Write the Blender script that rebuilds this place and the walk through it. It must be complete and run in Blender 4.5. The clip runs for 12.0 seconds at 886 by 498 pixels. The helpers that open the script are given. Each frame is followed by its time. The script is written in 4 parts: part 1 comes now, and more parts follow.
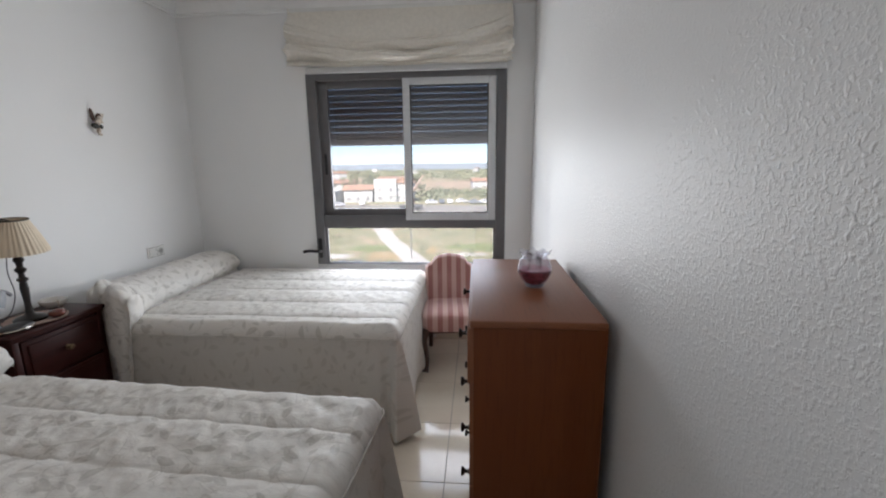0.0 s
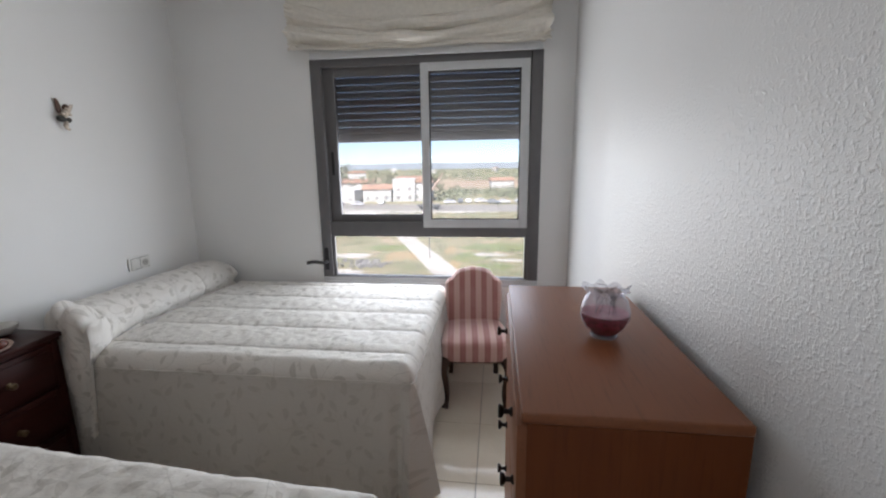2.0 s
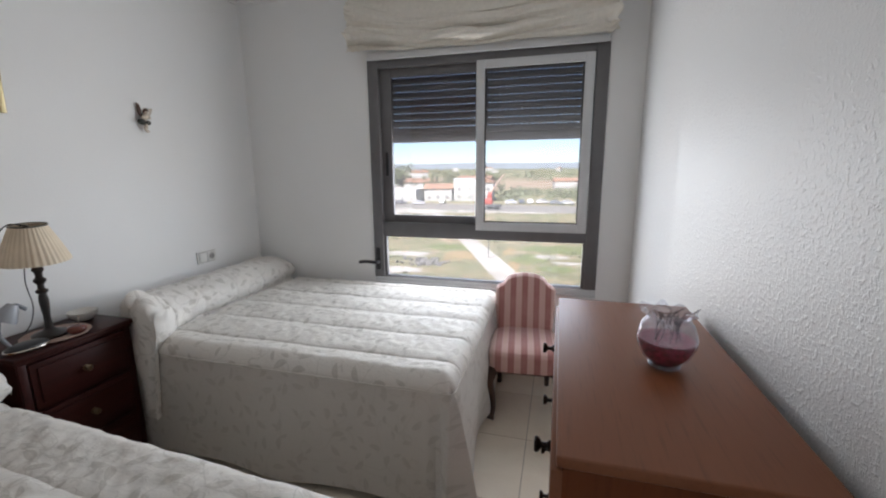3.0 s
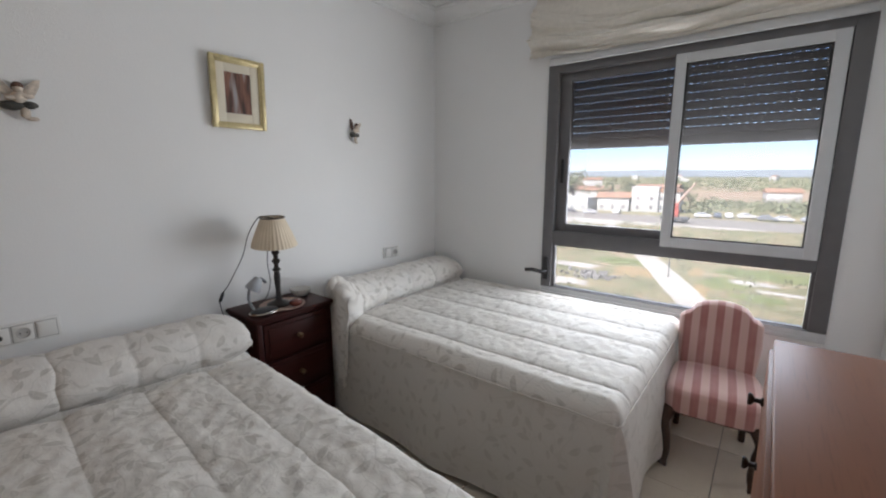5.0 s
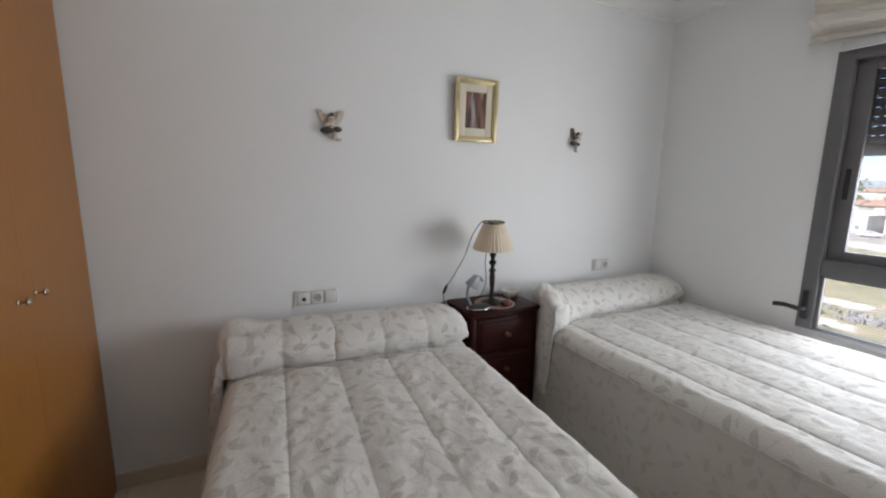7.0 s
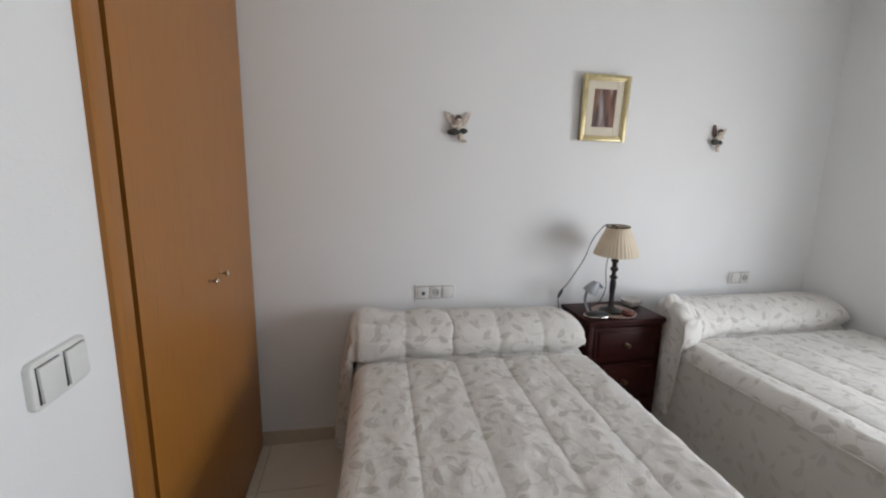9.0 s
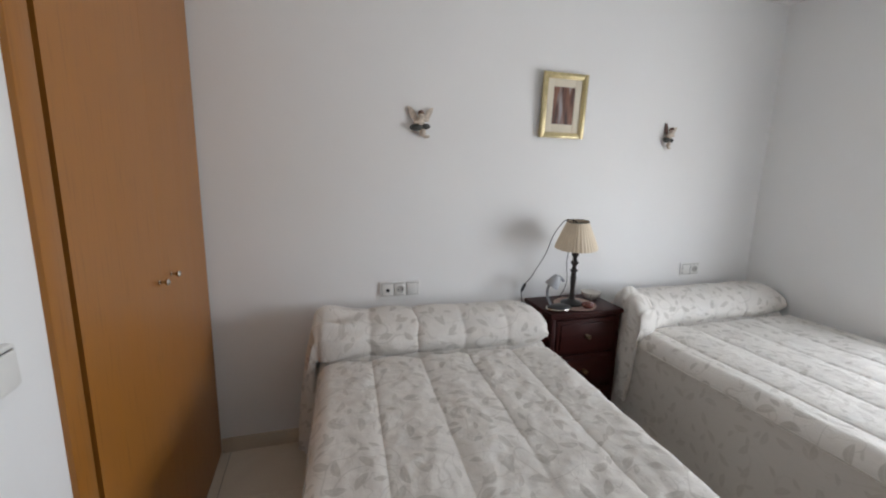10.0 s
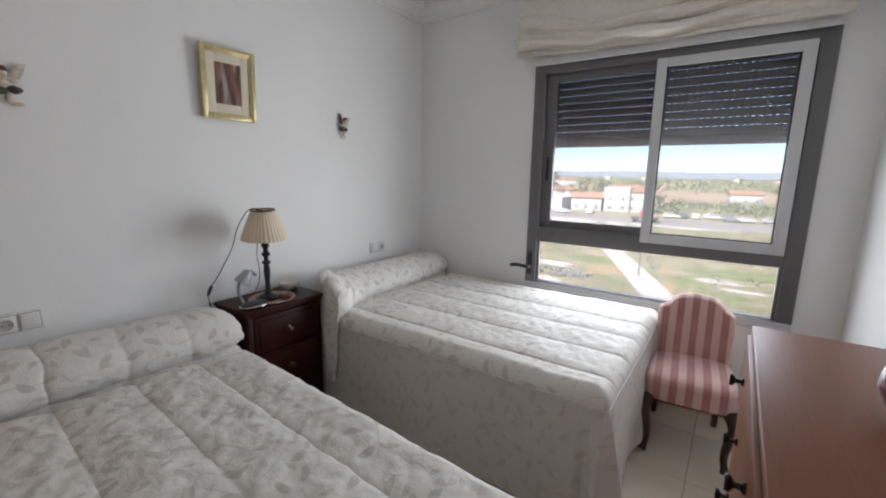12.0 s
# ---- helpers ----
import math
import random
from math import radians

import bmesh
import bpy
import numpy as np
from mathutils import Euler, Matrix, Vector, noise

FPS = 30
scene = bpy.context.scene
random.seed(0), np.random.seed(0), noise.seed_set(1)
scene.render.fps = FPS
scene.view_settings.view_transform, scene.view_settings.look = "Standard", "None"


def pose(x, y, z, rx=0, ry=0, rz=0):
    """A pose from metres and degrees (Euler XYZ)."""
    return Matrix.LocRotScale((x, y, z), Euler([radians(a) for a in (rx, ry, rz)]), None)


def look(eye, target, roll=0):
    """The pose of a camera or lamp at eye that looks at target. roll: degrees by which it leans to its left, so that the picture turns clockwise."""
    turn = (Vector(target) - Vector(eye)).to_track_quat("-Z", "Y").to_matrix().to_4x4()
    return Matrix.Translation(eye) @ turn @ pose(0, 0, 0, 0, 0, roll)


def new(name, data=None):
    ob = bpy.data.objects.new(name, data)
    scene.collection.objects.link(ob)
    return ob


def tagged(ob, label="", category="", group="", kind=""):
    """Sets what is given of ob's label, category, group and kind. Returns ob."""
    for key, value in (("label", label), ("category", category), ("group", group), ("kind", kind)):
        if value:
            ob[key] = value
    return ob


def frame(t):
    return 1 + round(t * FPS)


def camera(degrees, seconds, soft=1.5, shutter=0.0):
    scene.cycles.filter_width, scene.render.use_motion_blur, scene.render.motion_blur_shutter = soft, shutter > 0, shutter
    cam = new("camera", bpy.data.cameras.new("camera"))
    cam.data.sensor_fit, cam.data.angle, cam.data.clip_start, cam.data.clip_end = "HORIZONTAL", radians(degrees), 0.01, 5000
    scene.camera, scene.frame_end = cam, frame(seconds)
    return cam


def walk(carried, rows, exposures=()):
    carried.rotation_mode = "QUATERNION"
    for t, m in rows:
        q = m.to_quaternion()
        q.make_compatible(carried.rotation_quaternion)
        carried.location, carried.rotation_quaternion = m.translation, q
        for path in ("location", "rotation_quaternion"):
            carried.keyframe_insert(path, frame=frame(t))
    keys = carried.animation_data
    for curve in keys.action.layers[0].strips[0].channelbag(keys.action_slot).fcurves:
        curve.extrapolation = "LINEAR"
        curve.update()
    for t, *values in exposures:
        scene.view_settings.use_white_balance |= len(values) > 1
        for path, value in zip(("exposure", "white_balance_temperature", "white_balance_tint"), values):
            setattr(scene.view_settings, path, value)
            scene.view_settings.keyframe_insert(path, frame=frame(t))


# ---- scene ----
cam = camera(93.6, 12.0, soft=2.1)
# seconds, x, y, z, yaw, pitch, roll
ROWS = [
    (0.0, -0.1005, 0.0189, 1.4151, 4.68, -11.24, 0.7),
    (0.5, -0.121, 0.1724, 1.4056, 4.17, -11.48, 0.8),
    (1.0, -0.1638, 0.3118, 1.4242, 3.86, -11.39, 0.75),
    (1.5, -0.19, 0.3881, 1.4238, 4.57, -11.22, 0.73),
    (2.0, -0.1707, 0.4671, 1.4148, 7.2, -11.29, 0.79),
    (2.5, -0.1304, 0.5479, 1.4188, 11.02, -11.31, 0.61),
    (4.5, -0.1593, 0.5661, 1.4224, 32.03, -10.54, 0.37),
    (5.0, -0.1643, 0.5721, 1.4233, 38.32, -10.23, 0.12),
    (5.5, -0.1751, 0.5508, 1.4186, 44.87, -9.87, -0.04),
    (6.0, -0.1895, 0.5304, 1.4232, 51.57, -9.82, -0.37),
    (6.5, -0.2031, 0.4985, 1.416, 58.5, -9.36, -0.43),
    (7.0, -0.2011, 0.4583, 1.446, 64.9, -9.69, -0.73),
    (7.5, -0.2131, 0.4364, 1.46, 70.86, -9.77, -1.04),
    (9.5, -0.2281, 0.3351, 1.4633, 78.61, -10.43, -1.2),
    (10.0, -0.2337, 0.3499, 1.458, 73.42, -10.65, -1.35),
    (10.5, -0.2411, 0.379, 1.4617, 65.34, -11.08, -1.54),
    (11.0, -0.2224, 0.4206, 1.472, 55.68, -11.45, -1.52),
    (11.5, -0.1871, 0.4615, 1.4679, 45.79, -11.53, -1.36),
    (12.0, -0.2013, 0.4913, 1.4101, 35.15, -10.51, -0.81),
]
# the camera opens up a little when it faces the wall away from the window
EXPOSURES = [(0.0, 3.34), (2.5, 3.30), (5.5, 3.34), (7.5, 3.55), (9.5, 3.74), (10.5, 3.64), (11.5, 3.44), (12.0, 3.34)]
walk(cam, [(t, pose(x, y, z, 90 + pitch, roll, yaw)) for t, x, y, z, yaw, pitch, roll in ROWS], exposures=EXPOSURES)

# ---- light ----
SUN_UP, SUN_TURN = radians(48), radians(200)
world = bpy.data.worlds.new("sky")
scene.world = world
world.use_nodes = True
wn, wl = world.node_tree.nodes, world.node_tree.links
sky = wn.new("ShaderNodeTexSky")
sky.sky_type, sky.sun_disc = "NISHITA", False
sky.sun_elevation, sky.sun_rotation = SUN_UP, SUN_TURN
sky.dust_density, sky.air_density, sky.ozone_density = 0.3, 0.6, 2.0
wn["Background"].inputs["Strength"].default_value = 0.05
wl.new(sky.outputs[0], wn["Background"].inputs["Color"])
sun = new("sun", bpy.data.lights.new("sun", "SUN"))
sun.data.energy, sun.data.angle, sun.data.color = 2.9, radians(4.0), (1.0, 0.945, 0.88)
sd = Vector((math.sin(SUN_TURN) * math.cos(SUN_UP), math.cos(SUN_TURN) * math.cos(SUN_UP), math.sin(SUN_UP)))
sun.matrix_world = look(sd * 30, (0, 0, 0))


def window_lamp(name, energy, color, aim_z):
    """Daylight entering the opening below the shutter: from the sky (aimed down) or off the sunlit ground (aimed up)."""
    lamp_ob = new(name, bpy.data.lights.new(name, "AREA"))
    lamp_ob.data.shape, lamp_ob.data.size, lamp_ob.data.size_y = "RECTANGLE", 1.40, 0.90
    lamp_ob.data.energy, lamp_ob.data.color, lamp_ob.data.spread = energy, color, radians(178)
    lamp_ob.matrix_world = look((-0.65, 3.47, 1.125), (-0.65, 0.0, aim_z))


window_lamp("window_skylight", 2.6, (0.73, 0.86, 1.0), 0.5)
window_lamp("window_groundlight", 2.5, (1.0, 0.925, 0.87), 1.9)


# ---- material tools ----
class Nodes:
    """Short hand for a node material."""
    def __init__(self, name):
        self.m = bpy.data.materials.new(name)
        self.m.use_nodes = True
        self.n, self.l = self.m.node_tree.nodes, self.m.node_tree.links
        self.b = self.n["Principled BSDF"]

    def put(self, sock, v):
        if isinstance(v, bpy.types.NodeSocket):
            self.l.new(v, sock)
        elif isinstance(v, tuple) and len(v) == 3 and sock.type == "RGBA":
            sock.default_value = (*v, 1)
        else:
            sock.default_value = v

    def math(self, op, a, b=0.0, c=0.0):
        k = self.n.new("ShaderNodeMath")
        k.operation = op
        for i, v in enumerate((a, b, c)):
            self.put(k.inputs[i], v)
        return k.outputs[0]

    def vec(self, op, a, b=(0, 0, 0)):
        k = self.n.new("ShaderNodeVectorMath")
        k.operation = op
        self.put(k.inputs[0], a)
        if op == "SCALE":
            self.put(k.inputs[3], b)
        else:
            self.put(k.inputs[1], b)
        return k.outputs[0]

    def coord(self, kind="Object"):
        return self.n.new("ShaderNodeTexCoord").outputs[kind]

    def place(self):
        return self.n.new("ShaderNodeNewGeometry").outputs["Position"]

    def rnd(self):
        return self.n.new("ShaderNodeObjectInfo").outputs["Random"]

    def mapped(self, v, scale=(1, 1, 1), rot=(0, 0, 0)):
        k = self.n.new("ShaderNodeMapping")
        self.put(k.inputs[0], v)
        k.inputs["Scale"].default_value, k.inputs["Rotation"].default_value = scale, rot
        return k.outputs[0]

    def noise(self, v, scale, detail=3.0, rough=0.5, distort=0.0):
        k = self.n.new("ShaderNodeTexNoise")
        self.put(k.inputs["Vector"], v)
        self.put(k.inputs["Scale"], scale)
        k.inputs["Detail"].default_value, k.inputs["Roughness"].default_value = detail, rough
        k.inputs["Distortion"].default_value = distort
        return k.outputs[0]

    def ramp(self, f, lo, hi):
        k = self.n.new("ShaderNodeMapRange")
        self.put(k.inputs[0], f)
        k.inputs[1].default_value, k.inputs[2].default_value = lo, hi
        return k.outputs[0]

    def mix(self, f, a, b):
        k = self.n.new("ShaderNodeMix")
        k.data_type = "RGBA"
        self.put(k.inputs[0], f)
        self.put(k.inputs[6], a)
        self.put(k.inputs[7], b)
        return k.outputs[2]

    def bump(self, h, strength=0.3, dist=0.01, under=None):
        k = self.n.new("ShaderNodeBump")
        self.put(k.inputs["Height"], h)
        k.inputs["Strength"].default_value, k.inputs["Distance"].default_value = strength, dist
        if under is not None:
            self.put(k.inputs["Normal"], under)
        return k.outputs[0]

    def done(self, color, rough=0.5, normal=None, metal=0.0, **more):
        self.put(self.b.inputs["Base Color"], color)
        self.put(self.b.inputs["Roughness"], rough)
        self.put(self.b.inputs["Metallic"], metal)
        if normal is not None:
            self.put(self.b.inputs["Normal"], normal)
        for k, v in more.items():
            self.put(self.b.inputs[k.replace("_", " ")], v)
        return self.m


def plain(name, color, rough=0.5, metal=0.0, var=0.12, scale=14.0, bump=0.08):
    """Painted, moulded or metal stuff with slight mottling and fine relief."""
    s = Nodes(name)
    p = s.coord()
    f = s.noise(p, scale, 4)
    dark = tuple(c * (1 - var) for c in color)
    light = tuple(min(1, c * (1 + var)) for c in color)
    fine = s.noise(p, scale * 14, 2)
    return s.done(s.mix(s.ramp(f, 0.3, 0.7), dark, light), s.math("ADD", rough - 0.04, s.math("MULTIPLY", f, 0.08)),
                  s.bump(fine, bump, 0.002), metal)


def wood(name, dark, light, axis=1, rough=0.3, scale=1.0, coat=0.0, spec=0.5):
    s = Nodes(name)
    p = s.coord()
    st = [26.0 * scale] * 3
    st[axis] = 1.6 * scale
    q = s.mapped(p, tuple(st))
    broad = s.noise(s.mapped(p, tuple(v * 0.22 for v in st)), 1.0, 3, 0.5, 1.2)
    grain = s.noise(q, 1.0, 5, 0.6, 0.6)
    pore = s.noise(s.mapped(p, tuple(v * 6 for v in st)), 1.0, 2)
    f = s.math("ADD", s.math("MULTIPLY", grain, 0.6), s.math("MULTIPLY", broad, 0.4))
    col = s.mix(s.ramp(f, 0.34, 0.66), dark, light)
    col = s.mix(s.math("MULTIPLY", s.ramp(pore, 0.55, 0.75), 0.35), col, tuple(c * 0.5 for c in dark))
    return s.done(col, s.math("ADD", rough, s.math("MULTIPLY", grain, 0.12)), s.bump(grain, 0.05, 0.002), Coat_Weight=coat, Coat_Roughness=0.15, Specular_IOR_Level=spec)


def paint(name, color, rough, relief, spec=0.5):
    """Wall paint with a sprayed drop texture."""
    s = Nodes(name)
    p = s.place()
    big = s.ramp(s.noise(p, 88, 2, 0.5, 0.3), 0.52, 0.70)
    small = s.ramp(s.noise(p, 200, 2, 0.5), 0.50, 0.72)
    thick = s.math("ADD", 0.55, s.math("MULTIPLY", s.noise(p, 7, 3), 0.9))
    drops = s.math("MULTIPLY", s.math("ADD", s.math("MULTIPLY", big, 0.75), s.math("MULTIPLY", small, 0.4)), thick)
    fine = s.noise(p, 320, 2)
    stain = s.noise(p, 1.3, 4)
    col = s.mix(s.ramp(stain, 0.3, 0.75), tuple(c * 0.96 for c in color), color)
    n = s.bump(drops, relief, 0.0035, s.bump(fine, 0.12, 0.001))
    return s.done(col, s.math("ADD", rough, s.math("MULTIPLY", stain, 0.08)), n, Specular_IOR_Level=spec)


def leaf_layer(s, uv, scale, turn, long, wide, share):
    """A mask of pointed leaves scattered in cells, each turned its own way."""
    q = s.mapped(uv, (scale, scale, scale), (0, 0, turn))
    k = s.n.new("ShaderNodeTexVoronoi")
    k.voronoi_dimensions = "2D"
    s.put(k.inputs["Vector"], q)
    k.inputs["Scale"].default_value, k.inputs["Randomness"].default_value = 1.0, 0.75
    local = s.vec("SUBTRACT", q, k.outputs["Position"])
    sep = s.n.new("ShaderNodeSeparateColor")
    s.put(sep.inputs[0], k.outputs["Color"])
    r = s.n.new("ShaderNodeVectorRotate")
    r.rotation_type = "Z_AXIS"
    s.put(r.inputs["Vector"], local)
    s.put(r.inputs["Angle"], s.math("MULTIPLY", sep.outputs[0], 6.28))
    x = s.n.new("ShaderNodeSeparateXYZ")
    s.put(x.inputs[0], r.outputs[0])
    u = s.math("DIVIDE", x.outputs[0], long)
    lim = s.math("MULTIPLY", s.math("SUBTRACT", 1.0, s.math("MULTIPLY", u, u)), wide)
    bend = s.math("ABSOLUTE", s.math("SUBTRACT", x.outputs[1], s.math("MULTIPLY", s.math("MULTIPLY", u, u), 0.08)))
    m = s.ramp(s.math("SUBTRACT", lim, bend), 0.0, 0.03)
    vein = s.ramp(bend, 0.004, 0.018)
    m = s.math("MULTIPLY", m, s.math("ADD", 0.6, s.math("MULTIPLY", vein, 0.4)))
    return s.math("MULTIPLY", m, s.math("LESS_THAN", sep.outputs[1], share))


def leaf_cloth(name, base, leaf, stem, relief=0.18, size=1.0):
    s = Nodes(name)
    uv = s.coord("UV")
    a = leaf_layer(s, uv, 11.0 / size, 0.3, 0.42, 0.17, 0.62)
    b = leaf_layer(s, uv, 15.0 / size, 1.1, 0.38, 0.15, 0.42)
    line = s.noise(uv, 5.0, 0.0, 0.5, 0.8)
    vine = s.math("SUBTRACT", 1.0, s.ramp(s.math("ABSOLUTE", s.math("SUBTRACT", line, 0.5)), 0.004, 0.012))
    twirl = s.noise(uv, 11.0, 0.0, 0.5, 1.6)
    curl = s.math("SUBTRACT", 1.0, s.ramp(s.math("ABSOLUTE", s.math("SUBTRACT", twirl, 0.52)), 0.004, 0.016))
    worn = s.ramp(s.noise(uv, 30, 3, 0.6), 0.3, 0.6)
    weave = s.noise(s.mapped(uv, (900, 380, 1)), 1.0, 1)
    crease = s.math("ADD", s.noise(uv, 14, 4, 0.6, 0.6), s.math("MULTIPLY", s.noise(s.mapped(uv, (24, 46, 1), (0, 0, 0.5)), 1.0, 3, 0.6, 1.2), 0.55))
    tone = s.noise(uv, 3.0, 3)
    col = s.mix(s.ramp(tone, 0.3, 0.7), tuple(c * 0.95 for c in base), base)
    col = s.mix(s.math("MULTIPLY", s.math("MAXIMUM", vine, curl), 0.6), col, stem)
    col = s.mix(s.math("MULTIPLY", s.math("MAXIMUM", a, b), s.math("ADD", 0.5, s.math("MULTIPLY", worn, 0.35))), col, leaf)
    n = s.bump(crease, relief, 0.012, s.bump(weave, 0.15, 0.001))
    return s.done(col, 0.62, n, Sheen_Weight=0.08, Sheen_Roughness=0.4, Specular_IOR_Level=0.3)


def striped(name):
    s = Nodes(name)
    x = s.n.new("ShaderNodeSeparateXYZ")
    s.put(x.inputs[0], s.coord("UV"))
    ph = s.math("FRACT", s.math("DIVIDE", x.outputs[0], 0.071))
    wide = s.ramp(s.math("ABSOLUTE", s.math("SUBTRACT", ph, 0.5)), 0.22, 0.27)
    thin = s.math("SUBTRACT", 1.0, s.ramp(s.math("ABSOLUTE", s.math("SUBTRACT", ph, 0.5)), 0.03, 0.06))
    col = s.mix(wide, (0.38, 0.155, 0.140), (0.61, 0.40, 0.36))
    col = s.mix(s.math("MULTIPLY", thin, 0.12), col, (0.55, 0.27, 0.23))
    weave = s.noise(s.coord(), 420, 2)
    tone = s.noise(s.coord(), 9, 3)
    col = s.mix(s.math("MULTIPLY", s.ramp(tone, 0.35, 0.75), 0.2), col, (0.7, 0.5, 0.45))
    return s.done(col, 0.75, s.bump(weave, 0.2, 0.001), Sheen_Weight=0.3)


def glass_pane(name, tint=0.75, veil=0.0):
    s = Nodes(name)
    out = s.n["Material Output"]
    t, g, mx, fr = (s.n.new(k) for k in ("ShaderNodeBsdfTransparent", "ShaderNodeBsdfGlossy", "ShaderNodeMixShader", "ShaderNodeLayerWeight"))
    t.inputs[0].default_value = (tint, tint, tint * 1.03, 1)
    g.inputs["Roughness"].default_value = 0.01
    s.l.new(s.math("ADD", 0.035, s.math("MULTIPLY", 0.8, s.math("POWER", fr.outputs["Facing"], 4.0))), mx.inputs[0])
    s.l.new(t.outputs[0], mx.inputs[1])
    s.l.new(g.outputs[0], mx.inputs[2])
    # A translucent layer puts a pale veil of light into the glass.
    if veil:
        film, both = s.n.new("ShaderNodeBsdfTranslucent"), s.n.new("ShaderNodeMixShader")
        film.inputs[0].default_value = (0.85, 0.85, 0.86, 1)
        s.l.new(s.math("MULTIPLY", s.math("ADD", 0.6, s.noise(s.place(), 6.0, 4, 0.6)), veil), both.inputs[0])
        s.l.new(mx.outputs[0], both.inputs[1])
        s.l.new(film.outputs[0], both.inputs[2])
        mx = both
    s.l.new(mx.outputs[0], out.inputs[0])
    return s.m


def tile_mat(name, a, b, rough, scale=3.0):
    s = Nodes(name)
    p = s.vec("ADD", s.place(), s.vec("SCALE", (31.0, 17.0, 7.0), s.rnd()))
    cloud = s.noise(p, scale, 6, 0.6, 0.8)
    speck = s.noise(p, 90, 3)
    col = s.mix(s.ramp(cloud, 0.3, 0.7), a, b)
    col = s.mix(s.math("MULTIPLY", s.ramp(speck, 0.5, 0.8), 0.12), col, tuple(c * 0.7 for c in a))
    smear = s.noise(s.place(), 2.2, 4)
    return s.done(col, s.math("ADD", rough, s.math("MULTIPLY", smear, 0.05)), s.bump(cloud, 0.01, 0.002), Specular_IOR_Level=0.8)


def land(name, cols, scale, bump=0.5, bare=None):
    s = Nodes(name)
    p = s.place()
    big = s.noise(p, scale, 5, 0.6, 0.4)
    mid = s.noise(p, scale * 6, 5, 0.65)
    fine = s.noise(p, scale * 40, 4, 0.7)
    c = s.mix(s.ramp(big, 0.38, 0.62), cols[0], cols[1])
    c = s.mix(s.ramp(mid, 0.45, 0.68), c, cols[2])
    c = s.mix(s.math("MULTIPLY", s.ramp(fine, 0.4, 0.75), 0.6), c, cols[3])
    if bare:
        c = s.mix(s.ramp(s.noise(p, scale * 1.7, 4, 0.55, 0.8), 0.56, 0.64), c, bare)
    return s.done(c, 0.95, s.bump(fine, bump, 0.3))


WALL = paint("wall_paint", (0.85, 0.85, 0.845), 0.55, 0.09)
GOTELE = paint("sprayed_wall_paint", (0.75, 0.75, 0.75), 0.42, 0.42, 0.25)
CEIL = plain("ceiling_paint", (0.84, 0.84, 0.83), 0.7, var=0.02)
TILE = tile_mat("floor_tile", (0.74, 0.65, 0.53), (0.81, 0.73, 0.61), 0.05)
SKIRT = tile_mat("skirting_tile", (0.60, 0.51, 0.40), (0.68, 0.59, 0.47), 0.15)
GROUT = plain("grout", (0.30, 0.26, 0.22), 0.9)
ALU = plain("grey_aluminium", (0.135, 0.132, 0.136), 0.42, 0.0, 0.06)
SILVER = plain("light_aluminium", (0.60, 0.61, 0.62), 0.4, 0.0, 0.03)
BLACK = plain("black_plastic", (0.018, 0.018, 0.02), 0.4)
RUBBER = plain("seal", (0.02, 0.02, 0.02), 0.8)
SLAT = plain("shutter_slat", (0.44, 0.41, 0.40), 0.5, 0.0, 0.05)
# A faint veil stands in for outdoor haze; the grey tint dims the view.
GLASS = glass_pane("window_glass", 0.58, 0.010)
# Milky whitening in this glass paints the window's reflection on the bowl.
VASEGLASS = glass_pane("vase_glass", 0.95, 0.08)
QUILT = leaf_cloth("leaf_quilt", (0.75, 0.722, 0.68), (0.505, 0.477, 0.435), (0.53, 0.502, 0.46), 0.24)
# The quilt's cloth again, with the hanging sides' shade put into its colour.
SHADEDCLOTH = leaf_cloth("leaf_cloth_shaded", (0.63, 0.60, 0.56), (0.51, 0.48, 0.44), (0.555, 0.525, 0.48), 0.15, 0.9)
PIPING = plain("piping", (0.56, 0.535, 0.49), 0.7)
BEDWOOD = plain("bed_base_cloth", (0.12, 0.10, 0.09), 0.8)
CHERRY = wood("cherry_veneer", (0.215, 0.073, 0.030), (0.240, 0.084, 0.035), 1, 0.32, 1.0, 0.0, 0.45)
# Same veneer, grain upright, darkened for the shade on faces turned from the window.
CHERRYSHADED = wood("cherry_upright_shaded", (0.135, 0.034, 0.008), (0.160, 0.044, 0.011), 2, 0.45, 1.0, 0.0, 0.25)
KNOBDARK = plain("dark_bronze", (0.02, 0.014, 0.012), 0.3, 0.6)
MAHOG = wood("dark_mahogany", (0.020, 0.0036, 0.0030), (0.044, 0.0075, 0.006), 1, 0.40, 1.2, 0.0, 0.2)
BRASS = plain("aged_brass", (0.14, 0.10, 0.06), 0.3, 0.9)
HONEY = wood("honey_veneer", (0.315, 0.122, 0.019), (0.345, 0.138, 0.023), 2, 0.3, 0.7, 0.1, 0.4)
NICKEL = plain("nickel", (0.55, 0.5, 0.44), 0.22, 1.0)
STRIPE = striped("striped_upholstery")
LEGWOOD = wood("walnut_leg", (0.030, 0.012, 0.007), (0.07, 0.03, 0.016), 2, 0.3)
SHADE = plain("pleated_shade", (0.72, 0.615, 0.47), 0.8, var=0.05)
LAMPBODY = plain("dark_turned_wood", (0.016, 0.012, 0.011), 0.3)
WHITEPL = plain("white_plastic", (0.74, 0.735, 0.71), 0.32, var=0.02)
# Dark grey for thin sheets that paint the shade in narrow gaps.
GAPSHADE = plain("gap_shade_grey", (0.10, 0.10, 0.10), 0.7)
CERAMIC = plain("white_ceramic", (0.72, 0.70, 0.66), 0.2, var=0.05)
GOLD = plain("gilt_frame", (0.56, 0.47, 0.26), 0.3, 0.55, 0.15, 30)
MOUNT = plain("cream_mount", (0.72, 0.66, 0.54), 0.8, var=0.03)
